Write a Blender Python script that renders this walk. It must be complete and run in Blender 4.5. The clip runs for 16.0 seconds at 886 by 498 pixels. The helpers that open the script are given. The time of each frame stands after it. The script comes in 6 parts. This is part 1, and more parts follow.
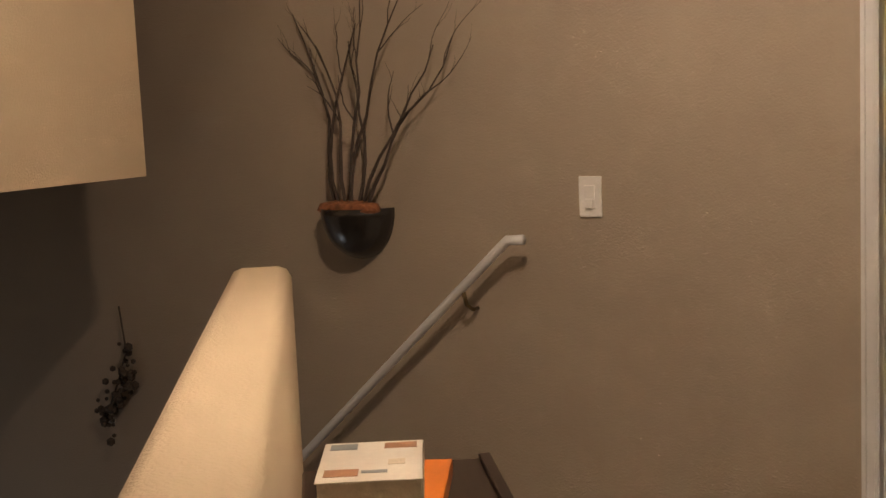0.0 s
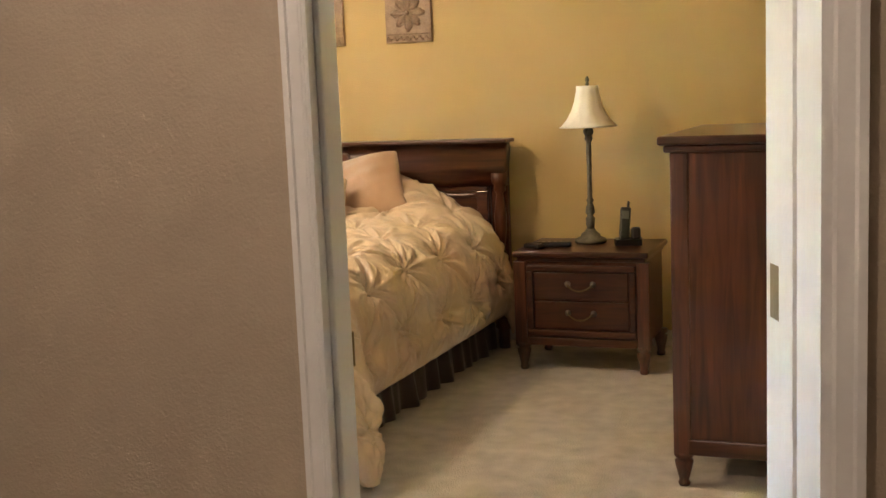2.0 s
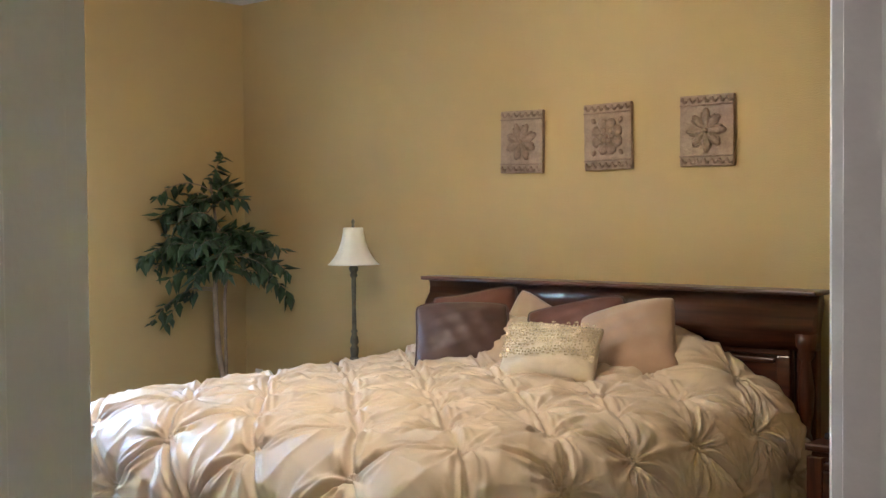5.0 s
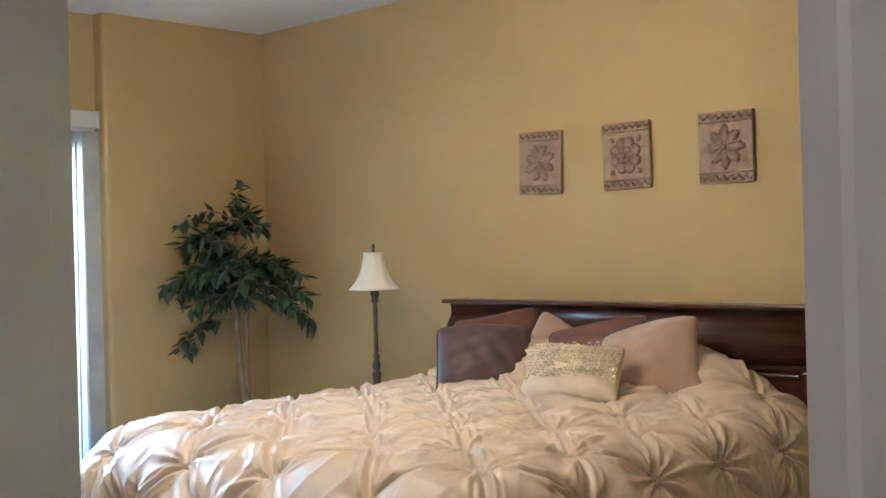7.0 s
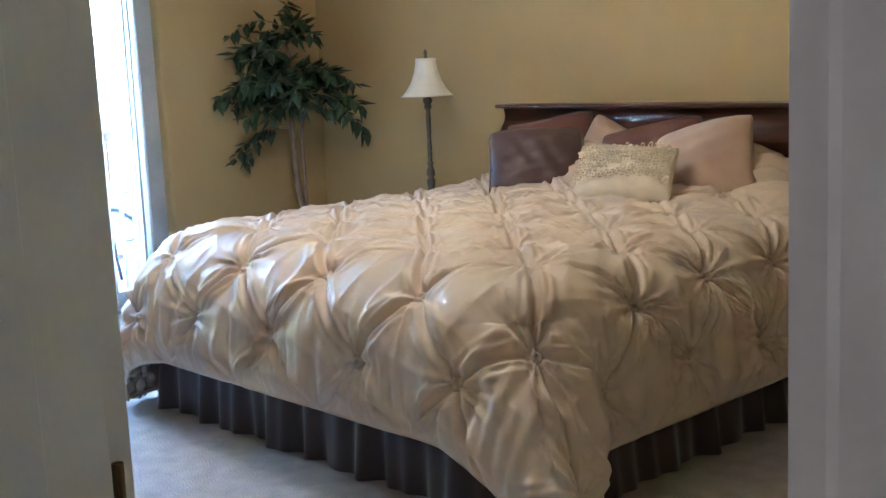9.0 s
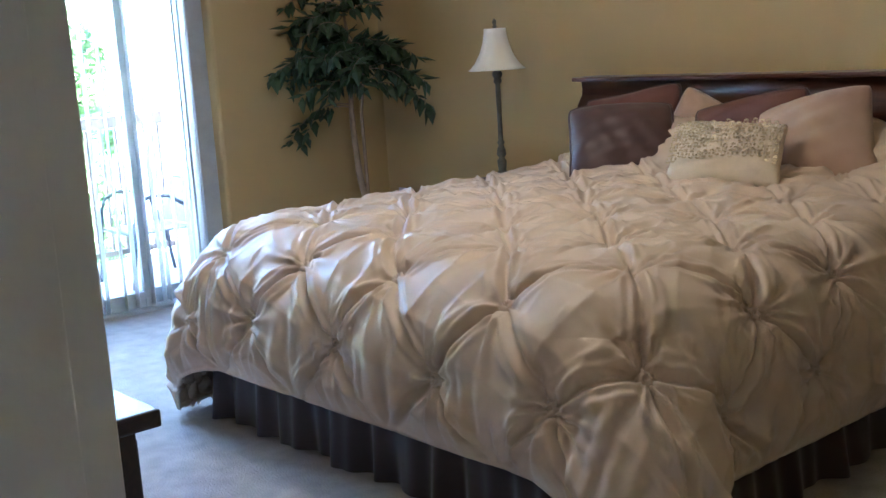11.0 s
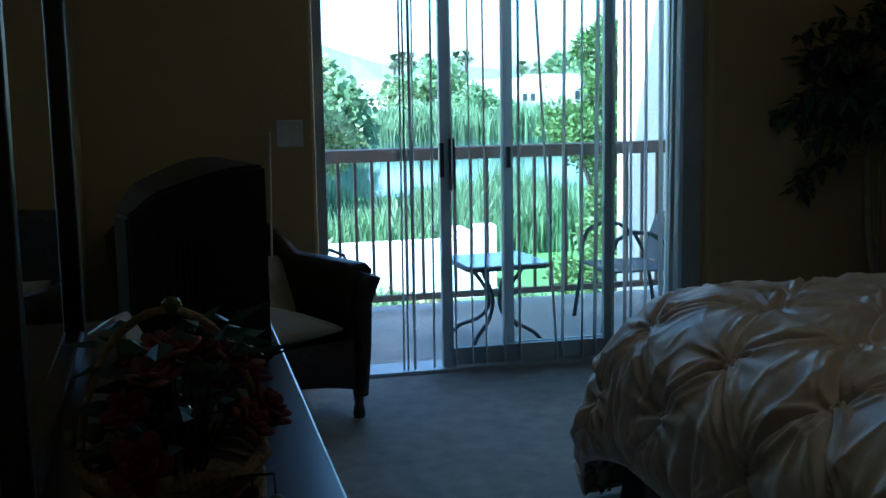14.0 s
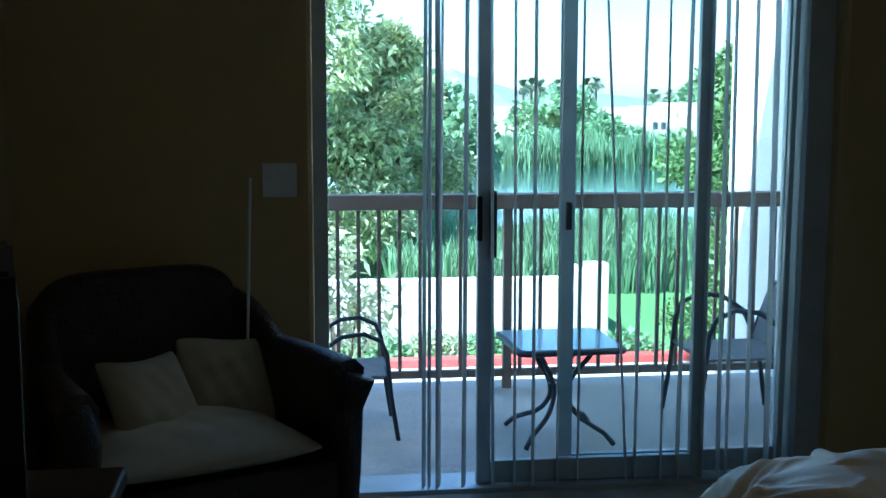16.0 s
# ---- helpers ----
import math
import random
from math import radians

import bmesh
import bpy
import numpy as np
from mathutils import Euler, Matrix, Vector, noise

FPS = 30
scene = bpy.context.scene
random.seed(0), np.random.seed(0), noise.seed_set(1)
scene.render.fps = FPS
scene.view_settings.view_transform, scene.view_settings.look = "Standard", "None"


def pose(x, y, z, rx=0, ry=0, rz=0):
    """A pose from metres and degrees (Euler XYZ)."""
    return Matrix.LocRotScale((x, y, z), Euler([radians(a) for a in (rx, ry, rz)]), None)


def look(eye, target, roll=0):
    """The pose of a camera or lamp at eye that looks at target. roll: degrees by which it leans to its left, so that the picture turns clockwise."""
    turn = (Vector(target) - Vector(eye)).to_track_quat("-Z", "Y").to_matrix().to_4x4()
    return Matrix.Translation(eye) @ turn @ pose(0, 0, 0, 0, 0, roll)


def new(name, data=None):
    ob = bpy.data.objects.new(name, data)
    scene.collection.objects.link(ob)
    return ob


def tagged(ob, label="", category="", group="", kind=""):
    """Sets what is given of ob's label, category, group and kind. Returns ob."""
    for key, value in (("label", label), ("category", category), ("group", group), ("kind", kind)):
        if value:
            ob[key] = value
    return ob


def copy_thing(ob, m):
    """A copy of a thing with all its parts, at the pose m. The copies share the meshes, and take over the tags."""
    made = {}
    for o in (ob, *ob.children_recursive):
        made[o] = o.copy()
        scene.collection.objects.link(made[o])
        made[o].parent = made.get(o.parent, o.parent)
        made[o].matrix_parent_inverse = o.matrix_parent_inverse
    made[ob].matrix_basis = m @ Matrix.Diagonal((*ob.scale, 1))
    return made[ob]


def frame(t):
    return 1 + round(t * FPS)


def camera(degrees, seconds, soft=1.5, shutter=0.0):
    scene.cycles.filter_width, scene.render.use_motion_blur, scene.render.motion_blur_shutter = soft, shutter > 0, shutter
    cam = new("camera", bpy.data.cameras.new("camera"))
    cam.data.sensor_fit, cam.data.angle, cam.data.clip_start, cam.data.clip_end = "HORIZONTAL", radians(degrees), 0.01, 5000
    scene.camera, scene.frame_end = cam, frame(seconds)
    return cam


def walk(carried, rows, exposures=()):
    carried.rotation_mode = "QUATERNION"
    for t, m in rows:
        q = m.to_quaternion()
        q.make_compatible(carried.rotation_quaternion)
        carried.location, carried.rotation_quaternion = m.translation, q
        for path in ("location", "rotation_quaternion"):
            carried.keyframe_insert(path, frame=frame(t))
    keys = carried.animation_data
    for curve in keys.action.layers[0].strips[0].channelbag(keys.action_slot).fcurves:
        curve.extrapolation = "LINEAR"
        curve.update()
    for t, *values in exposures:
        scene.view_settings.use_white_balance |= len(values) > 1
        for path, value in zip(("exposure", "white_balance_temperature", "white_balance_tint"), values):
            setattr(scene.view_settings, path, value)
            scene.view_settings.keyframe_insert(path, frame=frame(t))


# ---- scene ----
cam = camera(42.0, 16.0)
METRES, EYE, TILT, LEAN, TURN = 8.0, 1.5, 0.0, 0.0, 0.0
PATH = [
    (0, (0.231, -0.01, 1.41), (-0.976, 1.567, 1.18), -2.6),
    (0.5, (0.27, 0.283, 1.385), (-0.75, 1.99, 1.176), -2.9),
    (1, (0.261, 0.527, 1.416), (-0.643, 2.288, 1.133), -4.9),
    (1.5, (0.272, 0.88, 1.385), (-0.557, 2.678, 1.097), -0.4),
    (2, (0.254, 1.204, 1.369), (-0.477, 3.046, 1.096), -2.4),
    (2.5, (0.209, 1.546, 1.375), (-0.583, 3.371, 1.171), -4.1),
    (3, (0.309, 1.893, 1.359), (-0.672, 3.628, 1.192), -2.3),
    (3.5, (0.32, 2.198, 1.337), (-0.767, 3.87, 1.192), -1.5),
    (4, (0.305, 2.392, 1.38), (-0.914, 3.972, 1.239), -1.1),
    (4.5, (0.358, 2.454, 1.421), (-0.960, 3.954, 1.324), 0.1),
    (7, (0.383, 2.521, 1.387), (-0.997, 3.968, 1.381), -1.5),
    (7.5, (0.391, 2.523, 1.39), (-0.995, 3.961, 1.303), -2.0),
    (8, (0.392, 2.545, 1.365), (-1.002, 3.97, 1.206), -2.7),
    (8.5, (0.407, 2.554, 1.355), (-1.007, 3.95, 1.128), -3.4),
    (9, (0.405, 2.553, 1.331), (-1.039, 3.899, 1.013), -2.6),
    (11.5, (-0.162, 2.946, 1.342), (-1.692, 4.178, 0.968), -3.9),
    (12, (-0.329, 3.087, 1.332), (-1.918, 4.239, 0.945), -2.7),
    (12.5, (-0.425, 3.173, 1.367), (-2.092, 4.216, 0.999), -1.4),
    (13, (-0.467, 3.309, 1.38), (-2.276, 4.087, 1.03), 0.6),
    (13.5, (-0.443, 3.373, 1.391), (-2.328, 3.954, 1.061), -0.5),
    (14, (-0.435, 3.446, 1.38), (-2.361, 3.899, 1.085), -1.0),
    (14.5, (-0.617, 3.559, 1.355), (-2.554, 3.97, 1.074), -0.8),
    (15, (-0.911, 3.688, 1.377), (-2.854, 4.079, 1.11), -0.8),
    (15.5, (-1.267, 3.855, 1.398), (-3.219, 4.205, 1.145), 0.8),
    (16, (-1.582, 4.043, 1.407), (-3.552, 4.283, 1.156), 0.1),
]
EXPOSURES = [(0.0, 6.95, 7100, 18), (1.0, 6.95, 6900, 18), (2.5, 6.85, 6500, 18), (3.5, 6.5, 5800, 17), (4.5, 6.35, 5500, 15), (7.0, 6.4, 5250, 14), (9.0, 6.1, 4950, 14), (11.3, 5.6, 4900, 18), (12.0, 4.8, 4850, 20), (12.6, 3.8, 4700, 20), (13.2, 2.4, 4500, 8), (14.0, 2.05, 4400, -3), (16.0, 2.0, 4450, -4)]
walk(cam, [(t, look(eye, target, roll)) for t, eye, target, roll in PATH], EXPOSURES)

# ---- world, sun, lights, exposure ----
world = bpy.data.worlds.new("sky_world")
scene.world = world
world.use_nodes = True
_n = world.node_tree.nodes
_sky = _n.new("ShaderNodeTexSky")
_sky.sky_type, _sky.sun_disc = "NISHITA", False
SUN_FROM = Vector((0.42, -0.62, 1.05)).normalized()
_sky.sun_elevation = math.asin(SUN_FROM.z)
_sky.sun_rotation = math.atan2(SUN_FROM.x, SUN_FROM.y)
_n["Background"].inputs[1].default_value = 0.11
world.node_tree.links.new(_sky.outputs[0], _n["Background"].inputs[0])


def lamp(name, kind, m, energy, color, **more):
    data = bpy.data.lights.new(name, kind)
    data.energy, data.color = energy, color
    for key, value in more.items():
        if key == "radius":
            data.shadow_soft_size = value
        elif key == "angle":
            data.angle = value
    ob = new(name, data)
    ob.matrix_world = m
    return ob


lamp("sun", "SUN", look(SUN_FROM * 40, (0, 0, 0)), 5.0, (1.0, 0.95, 0.86), angle=radians(0.6))
for _i in range(3):
    _a = _i * 2.094 + 0.5
    lamp("fan_bulb_light", "POINT", pose(-2.72 + 0.15 * math.cos(_a), 5.0 + 0.15 * math.sin(_a), 2.2), 0.135, (1.0, 0.78, 0.5), radius=0.05)
lamp("hall_light", "POINT", pose(-0.7, 1.4, 2.6), 0.54, (1.0, 0.81, 0.62), radius=0.05)
lamp("stairwell_light", "POINT", pose(-4.6, 1.2, -1.3), 0.06, (0.75, 0.88, 1.0), radius=0.3)

# added fill lamp in the door opening, brightens the floor beyond what the sky gives
_floor_fill = lamp("window_daylight", "AREA", look((-5.52, 5.05, 1.85), (-4.35, 5.15, 0.0)), 0.22, (0.66, 0.86, 1.0))
_floor_fill.data.shape, _floor_fill.data.size, _floor_fill.data.size_y, _floor_fill.data.spread = "RECTANGLE", 1.4, 0.4, radians(80)

# ---- materials ----
MATS = {}


def mat(name, color, rough=0.6, metal=0.0, scale=8.0, vary=0.12, bump=0.1, fine=90.0, spec=0.5, sheen=0.0, stretch=(1, 1, 1), coat=0.0, random=0.0, trans=0.0):
    """A procedural surface with colour variation at two scales and fine relief."""
    if name in MATS:
        return MATS[name]
    m = bpy.data.materials.new(name)
    m.use_nodes = True
    nt = m.node_tree
    b = nt.nodes["Principled BSDF"]
    co = nt.nodes.new("ShaderNodeTexCoord")
    mp = nt.nodes.new("ShaderNodeMapping")
    mp.inputs["Scale"].default_value = stretch
    nt.links.new(co.outputs["Object"], mp.inputs["Vector"])
    n1 = nt.nodes.new("ShaderNodeTexNoise")
    n1.inputs["Scale"].default_value, n1.inputs["Detail"].default_value = scale, 4
    n2 = nt.nodes.new("ShaderNodeTexNoise")
    n2.inputs["Scale"].default_value, n2.inputs["Detail"].default_value = fine, 3
    nt.links.new(mp.outputs[0], n1.inputs["Vector"])
    nt.links.new(mp.outputs[0], n2.inputs["Vector"])
    add = nt.nodes.new("ShaderNodeMath")
    add.operation = "MULTIPLY_ADD"
    nt.links.new(n2.outputs[0], add.inputs[0])
    add.inputs[1].default_value = 0.45
    nt.links.new(n1.outputs[0], add.inputs[2])
    ramp = nt.nodes.new("ShaderNodeValToRGB")
    ramp.color_ramp.elements[0].position, ramp.color_ramp.elements[1].position = 0.42, 1.02
    lo = [max(0.0, c * (1 - vary)) for c in color]
    hi = [min(1.0, c * (1 + vary)) for c in color]
    ramp.color_ramp.elements[0].color, ramp.color_ramp.elements[1].color = (*lo, 1), (*hi, 1)
    nt.links.new(add.outputs[0], ramp.inputs[0])
    out = ramp.outputs[0]
    if random:
        info = nt.nodes.new("ShaderNodeObjectInfo")
        hs = nt.nodes.new("ShaderNodeHueSaturation")
        ma = nt.nodes.new("ShaderNodeMath")
        ma.operation = "MULTIPLY_ADD"
        nt.links.new(info.outputs["Random"], ma.inputs[0])
        ma.inputs[1].default_value, ma.inputs[2].default_value = 2 * random, 1 - random
        nt.links.new(ma.outputs[0], hs.inputs["Value"])
        nt.links.new(out, hs.inputs["Color"])
        out = hs.outputs[0]
    nt.links.new(out, b.inputs["Base Color"])
    b.inputs["Roughness"].default_value, b.inputs["Metallic"].default_value = rough, metal
    b.inputs["Specular IOR Level"].default_value = spec
    b.inputs["Sheen Weight"].default_value = sheen
    b.inputs["Coat Weight"].default_value = coat
    b.inputs["Coat Roughness"].default_value = 0.15
    if trans:
        b.inputs["Transmission Weight"].default_value = trans
    if bump:
        bp = nt.nodes.new("ShaderNodeBump")
        bp.inputs["Strength"].default_value, bp.inputs["Distance"].default_value = bump, 0.01
        nt.links.new(n2.outputs[0], bp.inputs["Height"])
        nt.links.new(bp.outputs[0], b.inputs["Normal"])
    MATS[name] = m
    return m


def leafy(name, color, vary=0.35, rough=0.5, through_light=0.35):
    """Foliage: each clump a little different, with light passing through."""
    if name in MATS:
        return MATS[name]
    m = bpy.data.materials.new(name)
    m.use_nodes = True
    nt = m.node_tree
    b = nt.nodes["Principled BSDF"]
    geo = nt.nodes.new("ShaderNodeNewGeometry")
    ramp = nt.nodes.new("ShaderNodeValToRGB")
    ramp.color_ramp.elements[0].color = (*[c * (1 - vary) for c in color], 1)
    ramp.color_ramp.elements[1].color = (*[min(1, c * (1 + vary)) for c in color], 1)
    nt.links.new(geo.outputs["Random Per Island"], ramp.inputs[0])
    nt.links.new(ramp.outputs[0], b.inputs["Base Color"])
    b.inputs["Roughness"].default_value = rough
    if through_light:
        tr = nt.nodes.new("ShaderNodeBsdfTranslucent")
        nt.links.new(ramp.outputs[0], tr.inputs["Color"])
        mix = nt.nodes.new("ShaderNodeMixShader")
        mix.inputs[0].default_value = through_light
        nt.links.new(b.outputs[0], mix.inputs[1])
        nt.links.new(tr.outputs[0], mix.inputs[2])
        nt.links.new(mix.outputs[0], nt.nodes["Material Output"].inputs[0])
    MATS[name] = m
    return m


def glass_mat(name, color=(1, 1, 1), rough=0.0):
    m = bpy.data.materials.new(name)
    m.use_nodes = True
    nt = m.node_tree
    nt.nodes.remove(nt.nodes["Principled BSDF"])
    fr = nt.nodes.new("ShaderNodeFresnel")
    fr.inputs[0].default_value = 1.45
    t, g, mix = nt.nodes.new("ShaderNodeBsdfTransparent"), nt.nodes.new("ShaderNodeBsdfGlossy"), nt.nodes.new("ShaderNodeMixShader")
    t.inputs[0].default_value = (*color, 1)
    g.inputs["Roughness"].default_value = rough
    nt.links.new(fr.outputs[0], mix.inputs[0])
    nt.links.new(t.outputs[0], mix.inputs[1])
    nt.links.new(g.outputs[0], mix.inputs[2])
    nt.links.new(mix.outputs[0], nt.nodes["Material Output"].inputs[0])
    return m


def glow(name, color, strength):
    m = bpy.data.materials.new(name)
    m.use_nodes = True
    b = m.node_tree.nodes["Principled BSDF"]
    b.inputs["Base Color"].default_value = (*color, 1)
    b.inputs["Emission Color"].default_value = (*color, 1)
    b.inputs["Emission Strength"].default_value = strength
    return m


def wood_mat(name, dark, light, rough=0.3, axis="X", scale=3.0):
    """Stained wood with long grain along one axis."""
    m = bpy.data.materials.new(name)
    m.use_nodes = True
    nt = m.node_tree
    b = nt.nodes["Principled BSDF"]
    co, mp = nt.nodes.new("ShaderNodeTexCoord"), nt.nodes.new("ShaderNodeMapping")
    s = {"X": (1, 14, 14), "Y": (14, 1, 14), "Z": (14, 14, 1)}[axis]
    mp.inputs["Scale"].default_value = s
    nt.links.new(co.outputs["Object"], mp.inputs["Vector"])
    n = nt.nodes.new("ShaderNodeTexNoise")
    n.inputs["Scale"].default_value, n.inputs["Detail"].default_value, n.inputs["Distortion"].default_value = scale, 6, 0.8
    nt.links.new(mp.outputs[0], n.inputs["Vector"])
    big = nt.nodes.new("ShaderNodeTexNoise")
    big.inputs["Scale"].default_value = 2.2
    nt.links.new(co.outputs["Object"], big.inputs["Vector"])
    ad = nt.nodes.new("ShaderNodeMath")
    ad.operation = "MULTIPLY_ADD"
    nt.links.new(big.outputs[0], ad.inputs[0])
    ad.inputs[1].default_value = 0.5
    nt.links.new(n.outputs[0], ad.inputs[2])
    r = nt.nodes.new("ShaderNodeValToRGB")
    r.color_ramp.elements[0].position, r.color_ramp.elements[1].position = 0.5, 1.0
    r.color_ramp.elements[0].color, r.color_ramp.elements[1].color = (*dark, 1), (*light, 1)
    nt.links.new(ad.outputs[0], r.inputs[0])
    nt.links.new(r.outputs[0], b.inputs["Base Color"])
    b.inputs["Roughness"].default_value = rough
    b.inputs["Coat Weight"].default_value, b.inputs["Coat Roughness"].default_value = 0.35, 0.2
    bp = nt.nodes.new("ShaderNodeBump")
    bp.inputs["Strength"].default_value, bp.inputs["Distance"].default_value = 0.08, 0.004
    nt.links.new(n.outputs[0], bp.inputs["Height"])
    nt.links.new(bp.outputs[0], b.inputs["Normal"])
    return m


M_YELLOW = mat("ochre_wall_paint", (0.50, 0.37, 0.165), 0.75, scale=1.5, vary=0.05, bump=0.25, fine=160)
M_BROWN = mat("taupe_wall_paint", (0.36, 0.30, 0.235), 0.8, scale=1.5, vary=0.05, bump=0.25, fine=160)
M_CREAM = mat("cream_wall_paint", (0.62, 0.50, 0.35), 0.8, scale=1.5, vary=0.05, bump=0.25, fine=160)
M_CEIL = mat("white_ceiling_paint", (0.74, 0.73, 0.70), 0.9, scale=2, vary=0.03, bump=0.4, fine=120)
M_TRIM = mat("white_trim_paint", (0.64, 0.65, 0.655), 0.4, scale=5, vary=0.04, bump=0.05)
M_CARPET = mat("beige_carpet", (0.46, 0.43, 0.39), 0.95, scale=11, vary=0.28, bump=0.7, fine=130, sheen=0.2)
M_SATIN = mat("champagne_satin", (0.66, 0.535, 0.395), 0.37, scale=5, vary=0.06, bump=0.15, fine=300, sheen=0.1, spec=0.4)
M_SKIRT = mat("brown_taffeta", (0.043, 0.026, 0.026), 0.45, scale=10, vary=0.2, bump=0.1, fine=300, sheen=0.4)
M_WOOD = wood_mat("cherry_wood", (0.026, 0.008, 0.005), (0.095, 0.028, 0.012), 0.28)
M_WOODZ = wood_mat("cherry_wood_upright", (0.036, 0.010, 0.005), (0.13, 0.037, 0.015), 0.34, "Z")
M_DARKWOOD = wood_mat("dark_walnut", (0.012, 0.007, 0.006), (0.04, 0.02, 0.015), 0.3)
M_BRASS = mat("dark_brass", (0.16, 0.12, 0.06), 0.4, 0.9, bump=0.05)
M_PEWTER = mat("pewter", (0.25, 0.23, 0.2), 0.35, 0.9, bump=0.05)
M_BRONZE = mat("verdigris_bronze", (0.13, 0.125, 0.095), 0.55, 0.35, scale=25, vary=0.4, bump=0.3)
M_SHADE = mat("ivory_silk", (0.80, 0.77, 0.68), 0.7, scale=20, vary=0.03, bump=0.1, fine=300)
M_BLACK = mat("black_plastic", (0.012, 0.012, 0.013), 0.35, bump=0.03)
M_TERRA = mat("carved_stone_plaque", (0.33, 0.24, 0.17), 0.85, scale=18, vary=0.25, bump=0.5)
M_WHITEPL = mat("white_plastic", (0.78, 0.77, 0.74), 0.35, bump=0.0)
M_VINYL = leafy("white_vinyl", (0.80, 0.81, 0.80), 0.02, 0.45, 0.4)
M_ALU = mat("white_aluminium", (0.52, 0.54, 0.55), 0.4, 0.2, bump=0.03)
M_BARK = mat("ficus_bark", (0.26, 0.20, 0.145), 0.8, scale=12, vary=0.35, bump=0.5, fine=50)
M_FICUS = leafy("ficus_leaf", (0.045, 0.085, 0.04), 0.5, 0.4, 0.15)
M_GLASS = glass_mat("window_glass", (0.97, 0.99, 0.98))
M_STUCCO = mat("white_stucco", (0.80, 0.78, 0.74), 0.9, scale=3, vary=0.05, bump=0.6, fine=60)
M_CONCRETE = mat("patio_concrete", (0.42, 0.40, 0.37), 0.9, scale=3, vary=0.2, bump=0.4, fine=50)
M_RAIL = mat("brown_railing_paint", (0.17, 0.125, 0.095), 0.6, scale=6, vary=0.12, bump=0.1)

# ---- building helpers ----


def thing(name, m, label, category, group="", kind=""):
    ob = new(name)
    ob.matrix_world = m
    return tagged(ob, label, category, group, kind)


def obj(name, bm, material, smooth=False):
    me = bpy.data.meshes.new(name)
    bm.to_mesh(me)
    bm.free()
    me.materials.append(material)
    if smooth:
        for p in me.polygons:
            p.use_smooth = True
    return new(name, me)


def part(name, bm, material, parent, label="", smooth=False):
    ob = obj(name, bm, material, smooth)
    ob.parent = parent
    if label:
        ob["label"] = label
    return ob


def add_box(bm, x0, x1, y0, y1, z0, z1, bevel=0.0):
    r = bmesh.ops.create_cube(bm, size=1)
    bmesh.ops.transform(bm, matrix=Matrix.Translation(((x0 + x1) / 2, (y0 + y1) / 2, (z0 + z1) / 2)) @ Matrix.Diagonal((abs(x1 - x0), abs(y1 - y0), abs(z1 - z0), 1)), verts=r["verts"])
    if bevel:
        es = {e for v in r["verts"] for e in v.link_edges}
        bmesh.ops.bevel(bm, geom=list(es), offset=bevel, segments=2, affect="EDGES", profile=0.5)
    return bm


def box(x0, x1, y0, y1, z0, z1, bevel=0.0):
    return add_box(bmesh.new(), x0, x1, y0, y1, z0, z1, bevel)


def add_prism(bm, pts, z0, z1):
    lo = [bm.verts.new((x, y, z0)) for x, y in pts]
    hi = [bm.verts.new((x, y, z1)) for x, y in pts]
    bm.faces.new(lo[::-1])
    bm.faces.new(hi)
    for i in range(len(pts)):
        j = (i + 1) % len(pts)
        bm.faces.new((lo[i], lo[j], hi[j], hi[i]))
    bmesh.ops.recalc_face_normals(bm, faces=bm.faces[:])
    return bm


def prism(pts, z0, z1):
    return add_prism(bmesh.new(), pts, z0, z1)


def add_lathe(bm, profile, n=24, at=(0, 0, 0), sx=1.0, sy=1.0):
    rings = []
    for r, z in profile:
        rings.append([bm.verts.new((at[0] + sx * max(r, 1e-4) * math.cos(2 * math.pi * i / n), at[1] + sy * max(r, 1e-4) * math.sin(2 * math.pi * i / n), at[2] + z)) for i in range(n)])
    for a, b in zip(rings, rings[1:]):
        for i in range(n):
            j = (i + 1) % n
            bm.faces.new((a[i], a[j], b[j], b[i]))
    bm.faces.new(rings[0][::-1])
    bm.faces.new(rings[-1])
    bmesh.ops.recalc_face_normals(bm, faces=bm.faces[:])
    return bm


def lathe(profile, n=24, at=(0, 0, 0), sx=1.0, sy=1.0):
    return add_lathe(bmesh.new(), profile, n, at, sx, sy)


def add_tube(bm, pts, radii, n=8):
    """A round bar through points; radii is one number or one per point."""
    pts = [Vector(p) for p in pts]
    if not hasattr(radii, "__len__"):
        radii = [radii] * len(pts)
    rings, prev = [], None
    for i, p in enumerate(pts):
        d = (pts[min(i + 1, len(pts) - 1)] - pts[max(i - 1, 0)]).normalized()
        side = d.cross(Vector((0, 0, 1)) if abs(d.z) < 0.95 else Vector((1, 0, 0))).normalized() if prev is None else (prev - d * prev.dot(d)).normalized()
        prev = side
        up = d.cross(side)
        rings.append([bm.verts.new(p + radii[i] * (math.cos(2 * math.pi * k / n) * side + math.sin(2 * math.pi * k / n) * up)) for k in range(n)])
    for a, b in zip(rings, rings[1:]):
        for k in range(n):
            j = (k + 1) % n
            bm.faces.new((a[k], a[j], b[j], b[k]))
    bm.faces.new(rings[0][::-1])
    bm.faces.new(rings[-1])
    return bm


def tube(pts, radii, n=8):
    return add_tube(bmesh.new(), pts, radii, n)


def arc(fn, n=14):
    return [fn(i / (n - 1)) for i in range(n)]


